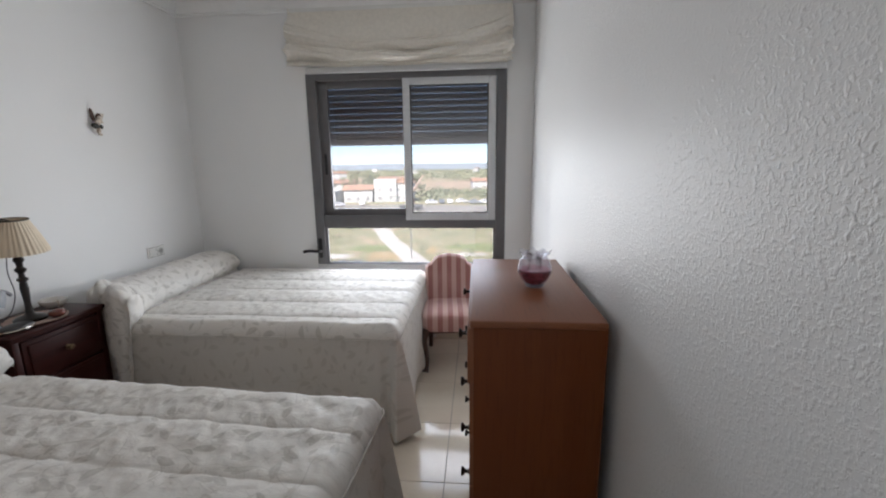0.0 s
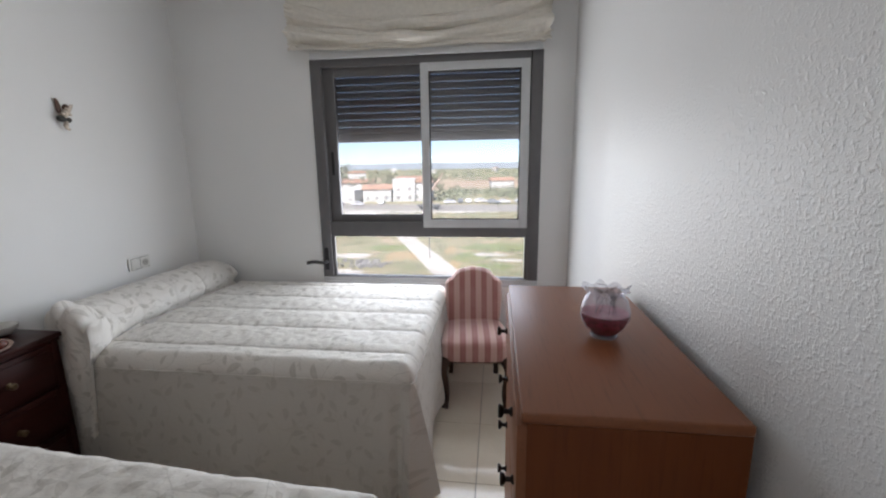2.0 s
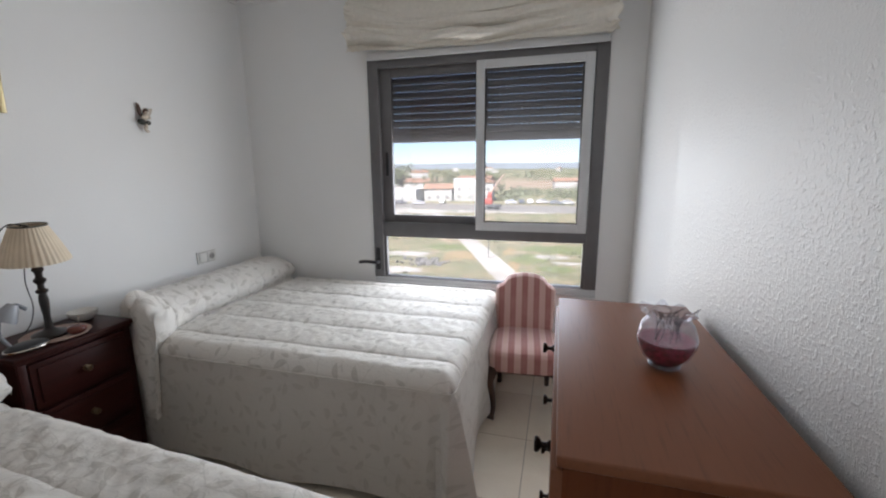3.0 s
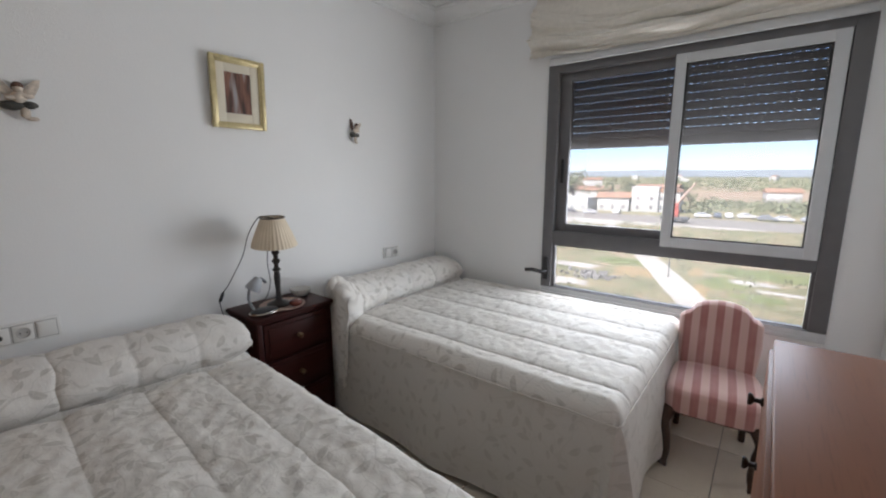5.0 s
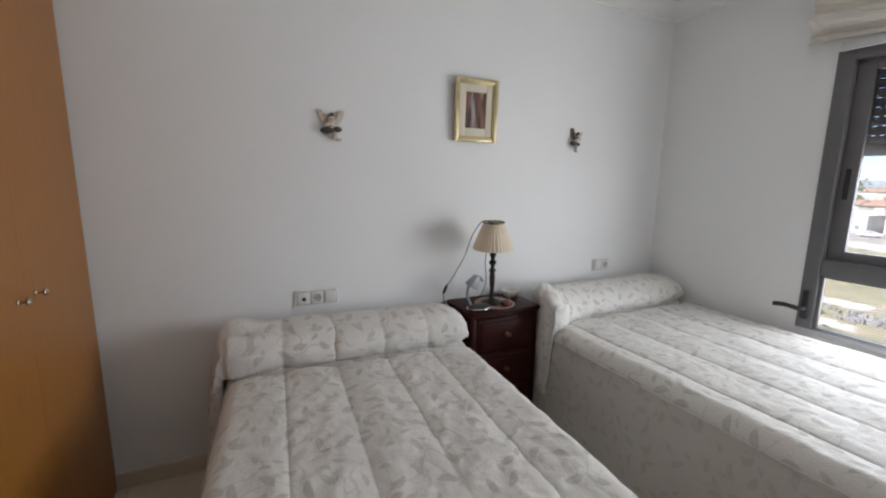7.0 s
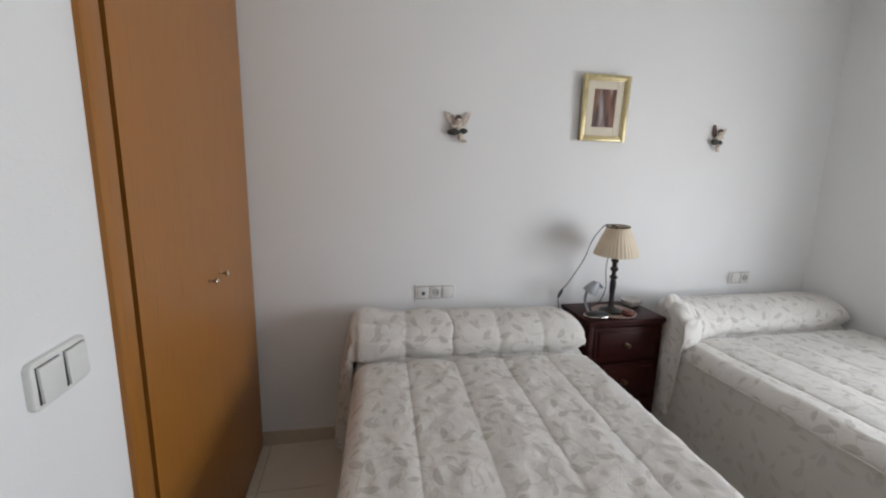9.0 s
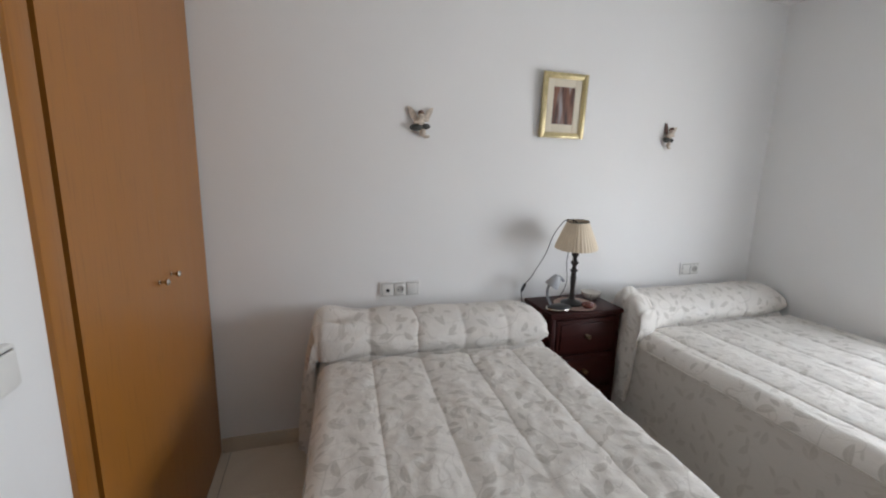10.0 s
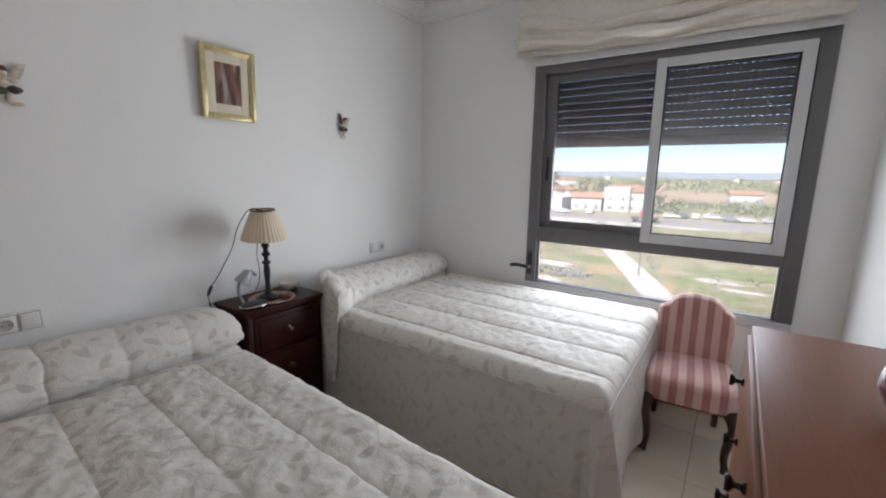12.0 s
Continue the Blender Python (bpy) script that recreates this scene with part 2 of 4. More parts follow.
FABRIC = plain("linen_blind", (0.74, 0.70, 0.63), 0.9, var=0.05, scale=40, bump=0.3)


# ---- mesh tools ----
def base(name, at, label, category, group="", kind=""):
    ob = new(name)
    ob.location, ob.empty_display_size = at, 0.1
    return tagged(ob, label, category, group, kind)


def finish(name, bm, material, smooth=True):
    bmesh.ops.recalc_face_normals(bm, faces=bm.faces)
    me = bpy.data.meshes.new(name)
    bm.to_mesh(me)
    bm.free()
    for m in (material if isinstance(material, (list, tuple)) else [material]):
        me.materials.append(m)
    if smooth:
        me.shade_smooth()
        me.set_sharp_from_angle(angle=radians(38))
    return me


def part(name, bm, material, parent, label=""):
    ob = new(name, finish(name, bm, material))
    ob.parent = parent
    return tagged(ob, label)


def solo(name, bm, material, label="", category="", group="", kind="", at=(0, 0, 0)):
    ob = new(name, finish(name, bm, material))
    ob.location = at
    return tagged(ob, label, category, group, kind)


def box(x0, x1, y0, y1, z0, z1, bevel=0.0, seg=2):
    bm = bmesh.new()
    bmesh.ops.create_cube(bm, size=1.0)
    for v in bm.verts:
        v.co = ((x0 + x1) / 2 + v.co.x * (x1 - x0), (y0 + y1) / 2 + v.co.y * (y1 - y0), (z0 + z1) / 2 + v.co.z * (z1 - z0))
    if bevel:
        bmesh.ops.bevel(bm, geom=bm.edges[:], offset=bevel, segments=seg, profile=0.5, affect="EDGES")
    return bm


def join(*bms):
    out = bms[0]
    for b in bms[1:]:
        me = bpy.data.meshes.new("tmp")
        b.to_mesh(me)
        b.free()
        out.from_mesh(me)
        bpy.data.meshes.remove(me)
    return out


def lathe(profile, seg=24, wave=None):
    """Turn a list of (radius, height) round z. wave(angle, k) may scale the radius."""
    bm = bmesh.new()
    rings = []
    for k, (r, z) in enumerate(profile):
        ring = []
        for i in range(seg):
            a = 2 * math.pi * i / seg
            rr = r * (wave(a, k) if wave else 1)
            ring.append(bm.verts.new((rr * math.cos(a), rr * math.sin(a), z)))
        rings.append(ring)
    for a, b in zip(rings, rings[1:]):
        for i in range(seg):
            bm.faces.new((a[i], a[(i + 1) % seg], b[(i + 1) % seg], b[i]))
    if profile[0][0] > 1e-4:
        bm.faces.new(rings[0][::-1])
    if profile[-1][0] > 1e-4:
        bm.faces.new(rings[-1])
    bmesh.ops.remove_doubles(bm, verts=bm.verts, dist=1e-6)
    return bm


def moved(bm, m):
    bm.transform(m)
    return bm


def curve_points(pts, steps=8):
    """A smooth line through points (Catmull-Rom)."""
    pts = [Vector(p) for p in pts]
    out = []
    for i in range(len(pts) - 1):
        p0, p1, p2, p3 = pts[max(i - 1, 0)], pts[i], pts[i + 1], pts[min(i + 2, len(pts) - 1)]
        for k in range(steps):
            t = k / steps
            out.append(0.5 * (2 * p1 + (p2 - p0) * t + (2 * p0 - 5 * p1 + 4 * p2 - p3) * t * t + (3 * p1 - p0 - 3 * p2 + p3) * t ** 3))
    return out + [pts[-1]]


def tube(pts, radius, seg=8):
    """A round rod along points; radius may be a list."""
    bm = bmesh.new()
    pts = [Vector(p) for p in pts]
    rad = radius if isinstance(radius, (list, tuple)) else [radius] * len(pts)
    rings, side = [], None
    for i, p in enumerate(pts):
        d = (pts[min(i + 1, len(pts) - 1)] - pts[max(i - 1, 0)]).normalized()
        if side is None:
            side = d.orthogonal().normalized()
        side = (side - d * side.dot(d)).normalized()
        up = d.cross(side)
        rings.append([bm.verts.new(p + rad[i] * (math.cos(a) * side + math.sin(a) * up)) for a in (2 * math.pi * k / seg for k in range(seg))])
    for a, b in zip(rings, rings[1:]):
        for k in range(seg):
            bm.faces.new((a[k], a[(k + 1) % seg], b[(k + 1) % seg], b[k]))
    bm.faces.new(rings[0][::-1])
    bm.faces.new(rings[-1])
    return bm


def sheet(nu, nv, place, uv=None, thick=0.0):
    """A grid surface; place(i/nu, j/nv) gives a point, uv the same for the cloth's own metres."""
    bm = bmesh.new()
    lay = bm.loops.layers.uv.new("UVMap")
    vs = [[bm.verts.new(place(i / nu, j / nv)) for j in range(nv + 1)] for i in range(nu + 1)]
    for i in range(nu):
        for j in range(nv):
            f = bm.faces.new((vs[i][j], vs[i + 1][j], vs[i + 1][j + 1], vs[i][j + 1]))
            if uv:
                for lp, (a, b) in zip(f.loops, ((i, j), (i + 1, j), (i + 1, j + 1), (i, j + 1))):
                    lp[lay].uv = uv(a / nu, b / nv)
    if thick:
        bmesh.ops.recalc_face_normals(bm, faces=bm.faces)
        bmesh.ops.solidify(bm, geom=bm.faces[:], thickness=thick)
    return bm


def prism(outline, depth, bevel=0.0):
    """An outline in x, z pushed along y."""
    bm = bmesh.new()
    a = [bm.verts.new((x, 0, z)) for x, z in outline]
    b = [bm.verts.new((x, depth, z)) for x, z in outline]
    bm.faces.new(a)
    bm.faces.new(b[::-1])
    for i in range(len(a)):
        j = (i + 1) % len(a)
        bm.faces.new((a[i], b[i], b[j], a[j]))
    if bevel:
        bmesh.ops.bevel(bm, geom=bm.edges[:], offset=bevel, segments=2, profile=0.5, affect="EDGES")
    return bm


def frame_bm(x0, x1, z0, z1, y0, y1, w, bevel=0.002):
    """A rectangular frame in the x, z plane, of bars w wide (left, right, bottom, top)."""
    l, r, b, t = w
    return join(box(x0, x0 + l, y0, y1, z0, z1, bevel), box(x1 - r, x1, y0, y1, z0, z1, bevel),
                box(x0 + l, x1 - r, y0 + 0.001, y1 - 0.001, z0, z0 + b, bevel), box(x0 + l, x1 - r, y0 + 0.001, y1 - 0.001, z1 - t, z1, bevel))


# ---- the room ----
LX, RX, FY, WY, TOP = -2.392, 0.308, -0.161, 3.281, 2.650
T = 0.15
WX0, WX1, WZ0, WZ1 = -1.408, 0.112, 0.585, 2.112
solo("wall_left", box(LX - T, LX, FY - 0.75, WY + 0.25, -0.1, TOP), WALL, "white sprayed-texture plaster wall behind the beds", "wall", kind="structure")
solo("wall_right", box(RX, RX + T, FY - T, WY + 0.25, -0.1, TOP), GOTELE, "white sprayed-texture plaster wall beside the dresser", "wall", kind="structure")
solo("wall_window", join(box(LX, WX0, WY, WY + 0.25, -0.1, TOP), box(WX1, RX, WY, WY + 0.25, -0.1, TOP),
                         box(WX0, WX1, WY, WY + 0.25, -0.1, WZ0), box(WX0, WX1, WY, WY + 0.25, WZ1, TOP)), WALL,
     "white plaster wall with the large window opening", "wall", kind="structure")
CX0, CX1, CTOP = LX + 0.002, -1.184, 2.42
solo("wall_door", join(box(CX1, RX, FY - T, FY, -0.1, TOP), box(LX, CX1, FY - T, FY, CTOP, TOP)), WALL,
     "white plaster wall with a light switch beside the wardrobe", "wall", kind="structure")
solo("wall_behind_wardrobe", join(box(LX, CX1, FY - 0.75, FY - 0.6, -0.1, TOP), box(CX1, CX1 + 0.1, FY - 0.75, FY - T, -0.1, TOP)), WALL, "plain white wall", "wall", kind="structure")
solo("ceiling", box(LX - T, RX + T, FY - 0.75, WY + 0.25, TOP, TOP + 0.1), CEIL, "smooth white ceiling", "ceiling", kind="structure")


def cornice(p0, p1, inward, name):
    """A stepped cove moulding along a wall."""
    prof = [(0, -0.104), (0.018, -0.104), (0.020, -0.090), (0.030, -0.087), (0.034, -0.064), (0.052, -0.036), (0.076, -0.024), (0.080, -0.012), (0.100, -0.010), (0.100, 0)]
    bm = bmesh.new()
    p0, p1, n = Vector(p0), Vector(p1), Vector(inward)
    d = (p1 - p0).normalized()
    ra = [bm.verts.new(p0 + n * a + d * a + Vector((0, 0, b))) for a, b in prof]
    rb = [bm.verts.new(p1 + n * a - d * a + Vector((0, 0, b))) for a, b in prof]
    for i in range(len(prof) - 1):
        bm.faces.new((ra[i], ra[i + 1], rb[i + 1], rb[i]))
    solo(name, bm, CEIL, "white plaster cornice moulding", "cornice", kind="structure")


zc = TOP - 0.001
cornice((LX, FY, zc), (LX, WY, zc), (1, 0, 0), "trim_left")
cornice((LX, WY, zc), (RX, WY, zc), (0, -1, 0), "trim_window")
cornice((RX, WY, zc), (RX, FY, zc), (-1, 0, 0), "trim_right")
cornice((RX, FY, zc), (LX, FY, zc), (0, 1, 0), "trim_door")


def window():
    w = base("window_1", ((WX0 + WX1) / 2, WY, WZ0), "large grey aluminium window with a sliding light sash above a fixed pane", "window", kind="structure")
    off = Matrix.Translation((-(WX0 + WX1) / 2, -WY, -WZ0))

    def add(name, bm, mat, label="", parent=None):
        return part(name, moved(bm, off), mat, parent or w, label)
    y = WY
    add("window_frame", join(frame_bm(WX0, WX1, WZ0 + 0.0515, WZ1, y - 0.012, y + 0.075, (0.072, 0.072, 0.004, 0.05)),
                             box(WX0 + 0.072, WX1 - 0.072, y - 0.006, y + 0.07, 0.945, 1.035, 0.002)), ALU)
    # The light lying on this rail is put into its pale colour.
    add("bottom_rail", join(box(WX0, WX1, y - 0.012, y + 0.075, WZ0, WZ0 + 0.051, 0.002), box(WX0 + 0.002, WX1 - 0.002, y - 0.020, y - 0.0125, WZ0 + 0.004, WZ0 + 0.024, 0.002)), SILVER, "bottom rail of the window, coloured pale for the light on it")
    a = frame_bm(WX0 + 0.06, -0.62, 1.022, WZ1 - 0.04, y + 0.030, y + 0.060, (0.085, 0.05, 0.065, 0.065))
    add("dark_sash", a, ALU)
    add("fixed_stile", box(0.004, WX1 - 0.0735, y + 0.028, y + 0.068, 1.036, WZ1 - 0.051, 0.002), ALU)
    b = frame_bm(-0.665, 0.034, 1.000, WZ1 - 0.048, y - 0.016, y + 0.024, (0.052, 0.055, 0.055, 0.050), 0.003)
    s = add("light_sash", b, SILVER, "light silver sash")
    add("seal", frame_bm(-0.615, -0.019, 1.053, WZ1 - 0.096, y - 0.004, y + 0.010, (0.010, 0.010, 0.010, 0.010), 0.001), RUBBER, "black rubber seal", s)
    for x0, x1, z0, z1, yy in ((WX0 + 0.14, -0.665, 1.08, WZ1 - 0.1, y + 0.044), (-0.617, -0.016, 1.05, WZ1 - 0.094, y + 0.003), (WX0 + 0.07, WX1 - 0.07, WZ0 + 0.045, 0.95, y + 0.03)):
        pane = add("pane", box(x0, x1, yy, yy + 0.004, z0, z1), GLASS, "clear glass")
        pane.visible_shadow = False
    add("bead", frame_bm(WX0 + 0.068, WX1 - 0.068, WZ0 + 0.044, 0.950, y + 0.008, y + 0.028, (0.022, 0.022, 0.018, 0.018), 0.002), ALU)
    x = WX0 + 0.036
    h = add("window_handle", box(x - 0.018, x + 0.018, y - 0.030, y - 0.0125, 0.690, 0.855, 0.008), BLACK, "black lever handle")
    lever = tube(curve_points([(x, y - 0.026, 0.752), (x, y - 0.060, 0.752), (x - 0.02, y - 0.068, 0.753), (x - 0.08, y - 0.066, 0.757), (x - 0.132, y - 0.062, 0.748)], 5), 0.0125, 10)
    add("lever", lever, BLACK, "", h)
    add("latch", box(WX0 + 0.098, WX0 + 0.118, y + 0.020, y + 0.0295, 1.36, 1.52, 0.003), BLACK, "black recessed latch")
    return w


window()


def shutter():
    s = base("roller_shutter", (-0.65, WY + 0.125, 1.585), "dark grey roller shutter lowered a third, light shining through its slots", "shutter")
    x0, x1 = WX0 + 0.01 + 0.65, WX1 - 0.01 + 0.65
    part("bottom_bar", box(x0, x1, -0.008, 0.008, 0, 0.058, 0.003), SLAT, s)
    z, pitch, gap = 0.058, 0.047, 0.0034
    bms = [box(x0, x1, -0.006, 0.006, 0, pitch - gap - 0.0005, 0.003)]
    n = int((x1 - x0) / 0.035)
    for i in range(n + 1):
        bms.append(box(x0 + i * 0.035, x0 + i * 0.035 + 0.018, -0.003, 0.003, pitch - gap - 0.0005, pitch - 0.0005))
    me = finish("slat", join(*bms), SLAT)
    for k in range(11):
        o = new("slat", me)
        o.parent, o.location = s, (0, 0, z + 0.0005 + k * pitch)
    for xx in (x0 - 0.009, x1 - 0.003):
        part("guide_rail", box(xx, xx + 0.012, -0.018, 0.018, 0.585 - 1.585, 2.112 - 1.585), ALU, s)


shutter()


# ---- beds ----
def noise_at(x, y, z=0.0):
    return noise.noise((x, y, z))


def bed(y0, y1, seed, label, turn=0.0, shift=0.0, hem=0.20, flare=0.0, pulled=1.0, worn=0.4):
    """A single bed under a channel-quilted spread with a bolster. y0, y1: the edges of its top; shift moves its
    seams across; hem: height of the hanging end's edge; flare: how far that stands off the bed; pulled: how far the bolster's end is drawn forward; worn: how
    rumpled the quilt is."""
    x0, x1, top, drop = LX + 0.012, -0.505, 0.612, 0.062
    yc, wid = (y0 + y1) / 2, y1 - y0
    b = base("bed", ((x0 + x1) / 2 + 0.5 * wid * abs(math.sin(radians(turn))), yc + (x1 - x0) / 2 * math.sin(radians(turn)), 0), label, "bed", "two matching beds")
    b.rotation_euler = (0, 0, radians(turn))
    ox = (x0 + x1) / 2
    ch = wid / 5

    def puff(y, x):
        f = ((y - shift) / ch) % 1.0
        dip = 0.075 * math.exp(-((x - x0 - 0.330) / 0.020) ** 2)
        return -dip + 0.020 * (max(0.0, math.sin(math.pi * f)) ** 0.21) * (0.85 + 0.3 * noise_at(x * 4, y * 4, seed)) + worn * (0.009 * noise_at(x * 8, y * 8, seed + 3) + 0.0065 * noise_at(x * 19 + y * 9, y * 13 - x * 6, seed + 9) + 0.0028 * noise_at(x * 38, y * 34, seed + 2))

    def over(d, r=0.055):
        """Along the cloth past an edge: how far out and how far down."""
        if d <= 0:
            return d, 0.0
        if d < r * math.pi / 2:
            return r * math.sin(d / r), r * (1 - math.cos(d / r))
        return r + (d - r * math.pi / 2) * 0.12, r + d - r * math.pi / 2
    r = 0.055
    ex = drop + r * 0.57
    L = x1 - x0 - r

    def quilt(u, v):
        d = u * (L + ex)
        w = (v - 0.5) * (wid - 2 * r + 2 * ex)
        out_x, dn_x = over(d - L)
        e = abs(w) - (wid / 2 - r)
        out_y, dn_y = over(e)
        sgn = 1 if w > 0 else -1
        y = sgn * (wid / 2 - r + out_y)
        x = x0 + L + out_x
        dn = (dn_x ** 3 + dn_y ** 3) ** (1 / 3)
        corner = min(dn_x, dn_y) / drop
        p = puff(w + wid / 2, x)
        p *= 0.25 + 0.75 * (1 - min(1, max(dn_x, dn_y) / drop) * 0.8)
        side = min(1, dn / 0.06)
        return (x - ox + p * side * (1 if dn_x > dn_y else 0) - 0.02 * corner,
                y + sgn * p * side * (1 if dn_y >= dn_x else 0) - sgn * 0.02 * corner, top - 0.012 + p * (1 - side * 0.8) - dn)
    part("quilt", sheet(250, 200, quilt, lambda u, v: (seed * 0.37 + u * (L + ex), (v - 0.5) * (wid + 0.2))), QUILT, b, "cream quilt with grey leaf print, sewn in long channels")

    # the valance hangs from the quilt's edge, round near side, foot and far side
    hx, hy = x1 - ox + 0.004, wid / 2 + 0.004
    pathlen = [x1 - x0, wid, x1 - x0]
    total = sum(pathlen)

    def around(d):
        if d < pathlen[0]:
            return Vector((x0 - ox + d, -hy, 0)), Vector((0, -1, 0)), pathlen[0] - d
        d -= pathlen[0]
        if d < pathlen[1]:
            return Vector((hx, -hy + d, 0)), Vector((1, 0, 0)), min(d, pathlen[1] - d)
        d -= pathlen[1]
        return Vector((hx - d, hy, 0)), Vector((0, 1, 0)), d
    ztop = top - drop - 0.010

    def valance(u, v):
        d = u * total
        p, n, near = around(d)
        fall = v * (ztop - 0.035 + 0.015 * noise_at(d * 3, seed))
        wave = 0.018 * math.sin(d * 7.5 + 2 * noise_at(d * 2, seed)) + 0.02 * noise_at(d * 4, v * 1.5, seed)
        pleat = math.exp(-(near / 0.07) ** 2)
        side = n.cross(Vector((0, 0, 1)))
        o = v * (0.03 + wave) * min(1.0, max(0.15, (d - 0.25) * 4)) + pleat * (0.058 * v ** 0.6) * math.sin(near * 62 + 0.8) + pleat * 0.012 * v
        return p + n * o + Vector((0, 0, ztop - fall))
    part("valance", sheet(240, 26, valance, lambda u, v: (u * total + seed, v * 0.5)), SHADEDCLOTH, b, "straight hanging leaf-print valance with corner pleats")
    pts = []
    for i in range(241):
        p, n, near = around(i / 240 * total)
        pts.append(p + n * (0.004 + 0.004 * noise_at(i * 0.2, seed)) + Vector((0, 0, ztop + 0.006 + 0.004 * noise_at(i * 0.13, seed + 5))))
    part("piping", tube(pts, 0.0032, 6), PIPING, b)

    # bolster across the head, with the cloth's seams round it
    bx, rx, rz = x0 + 0.165, 0.165, 0.120
    bw = wid

    hang = 0.62

    def roll(u, v):
        s = -hang + u * (hang + bw)
        y = max(s, 0.0) - bw / 2
        a = -0.62 + v * (math.pi + 1.02)
        end = min(1.0, (bw - max(s, 0.0)) / 0.16) if u > 0.5 else 1.0
        end = math.sqrt(max(0.0, 1 - (1 - end) ** 2)) * 0.55 + 0.45
        f = ((y + wid / 2 - shift) / ch) % 1.0
        groove = max(0.0, math.sin(math.pi * f)) ** 0.28
        q = 0.90 + 0.10 * groove + 0.05 * noise_at(y * 6, a * 1.5, seed) + 0.018 * noise_at(y * 19, a * 4, seed + 1)
        px = bx - ox + math.cos(a) * rx * q * (0.9 + 0.1 * end)
        pz = top + 0.048 + math.sin(a) * rz * q * end
        # the end is pulled forward past the table
        pull = pulled * (1.0 if s < 0 else math.exp(-(s / 0.17) ** 2))
        px += 0.125 * pull
        pz += 0.035 * pull * max(0.0, math.sin(a))
        tuck = 0.075 * pull * max(0.0, -math.cos(a)) ** 0.7
        # gathers where the cloth turns down over the end
        gather = math.exp(-((s - 0.02) / 0.10) ** 2)
        pz += 0.026 * gather * math.sin(a * 9 + seed + 2 * noise_at(a * 2, s * 4, seed))
        if s >= 0:
            return (px, y + tuck + 0.01 * noise_at(a * 2, u * 9, seed), pz)
        d, r2 = -s, 0.030
        k = min(1.0, d / hang)
        turn_in = min(1.0, d / (r2 * 1.571))
        out_y = r2 * math.sin(turn_in * 1.571)
        full = top + 0.048 + rz
        low = hem + 0.05 * v + 0.02 * noise_at(a * 2, 3.0, seed)
        drop_z = (r2 * (1 - math.cos(turn_in * 1.571)) + max(0.0, d - r2 * 1.571)) / (hang - 0.571 * r2)
        front = 0.5 + 0.5 * math.cos(min(a + 0.62, math.pi))
        x = px - k * (0.09 * front - 0.02)
        fold = (0.022 * math.sin(a * 5.5 + seed * 2 + 1.3 * noise_at(a, k * 2, seed)) + 0.014 * noise_at(a * 3, k * 2.5, seed + 6)) * min(1.0, k * 3)
        return (x, -bw / 2 + tuck - out_y - fold * (0.7 + 8 * flare) - flare * k * (1 - 0.75 * front), pz - (pz - low) * drop_z)
    part("bolster", sheet(230, 64, roll, lambda u, v: (v * 0.62, u * (hang + bw))), QUILT, b, "rolled bolster under the quilt's folded end, its corner hanging beside the bed")

    def cap(u, v):
        a = -0.35 + v * (math.pi + 0.75)
        k = 1 - u
        return (bx - ox + math.cos(a) * rx * 0.86 * k, bw / 2 + 0.014 * math.sin(u * 1.57), top + 0.030 + math.sin(a) * rz * 0.50 * k)
    part("bolster_end", sheet(5, 34, cap, lambda u, v: (u * 0.2, v * 0.5)), QUILT, b)
    part("bed_base", box(x0 - ox + 0.02, x1 - ox - 0.05, -wid / 2 + 0.06, wid / 2 - 0.06, 0.02, 0.50, 0.01), BEDWOOD, b)
    return b


bed(0.355, 1.480, 1.0, "single bed with cream leaf-print quilt beside the wardrobe", -3.4, 0.0, 0.10, 0.085, 0.12, 0.85)
bed(1.995, 3.235, 4.0, "single bed with cream leaf-print quilt under the window", 0.0, -0.108, 0.20, 0.0)


# ---- bedside table and what stands on it ----
NX0, NX1, NY0, NY1, NZ = LX + 0.006, -2.085, 1.522, 1.974, 0.722


def nightstand():
    n = base("nightstand", ((NX0 + NX1) / 2, (NY0 + NY1) / 2, 0), "dark red mahogany nightstand with three drawers between the beds", "nightstand")
    w, d = (NY1 - NY0) / 2, (NX1 - NX0) / 2
    part("body", box(-d, d - 0.02, -w + 0.012, w - 0.012, 0.05, NZ - 0.035, 0.003), MAHOG, n)
    part("top", join(box(-d, d + 0.012, -w - 0.006, w + 0.006, NZ - 0.022, NZ, 0.006, 3), box(-d, d + 0.002, -w + 0.003, w - 0.003, NZ - 0.036, NZ - 0.0225, 0.004)), MAHOG, n)
    part("plinth", box(-d, d - 0.008, -w + 0.004, w - 0.004, 0.0, 0.055, 0.004), MAHOG, n)
    for s in (-1, 1):
        part("corner_post", box(d - 0.022, d - 0.004, s * (w - 0.022) - 0.014, s * (w - 0.022) + 0.014, 0.055, NZ - 0.037, 0.004), MAHOG, n)
    h = (NZ - 0.037 - 0.065) / 3
    for k in range(3):
        z0 = 0.065 + k * h
        f = box(d - 0.02, d, -w + 0.040, w - 0.040, z0 + 0.008, z0 + h - 0.008, 0.003)
        r = box(d - 0.006, d + 0.008, -w + 0.062, w - 0.062, z0 + 0.028, z0 + h - 0.028, 0.006)
        dr = part("drawer", join(f, r), MAHOG, n)
        kn = moved(lathe([(0.013, 0), (0.013, 0.003), (0.005, 0.006), (0.005, 0.014), (0.013, 0.019), (0.014, 0.024), (0.009, 0.029), (0.0, 0.030)], 14), pose(d + 0.008, 0, z0 + h / 2, 0, 90, 0))
        part("knob", kn, BRASS, dr, "small brass knob")


nightstand()


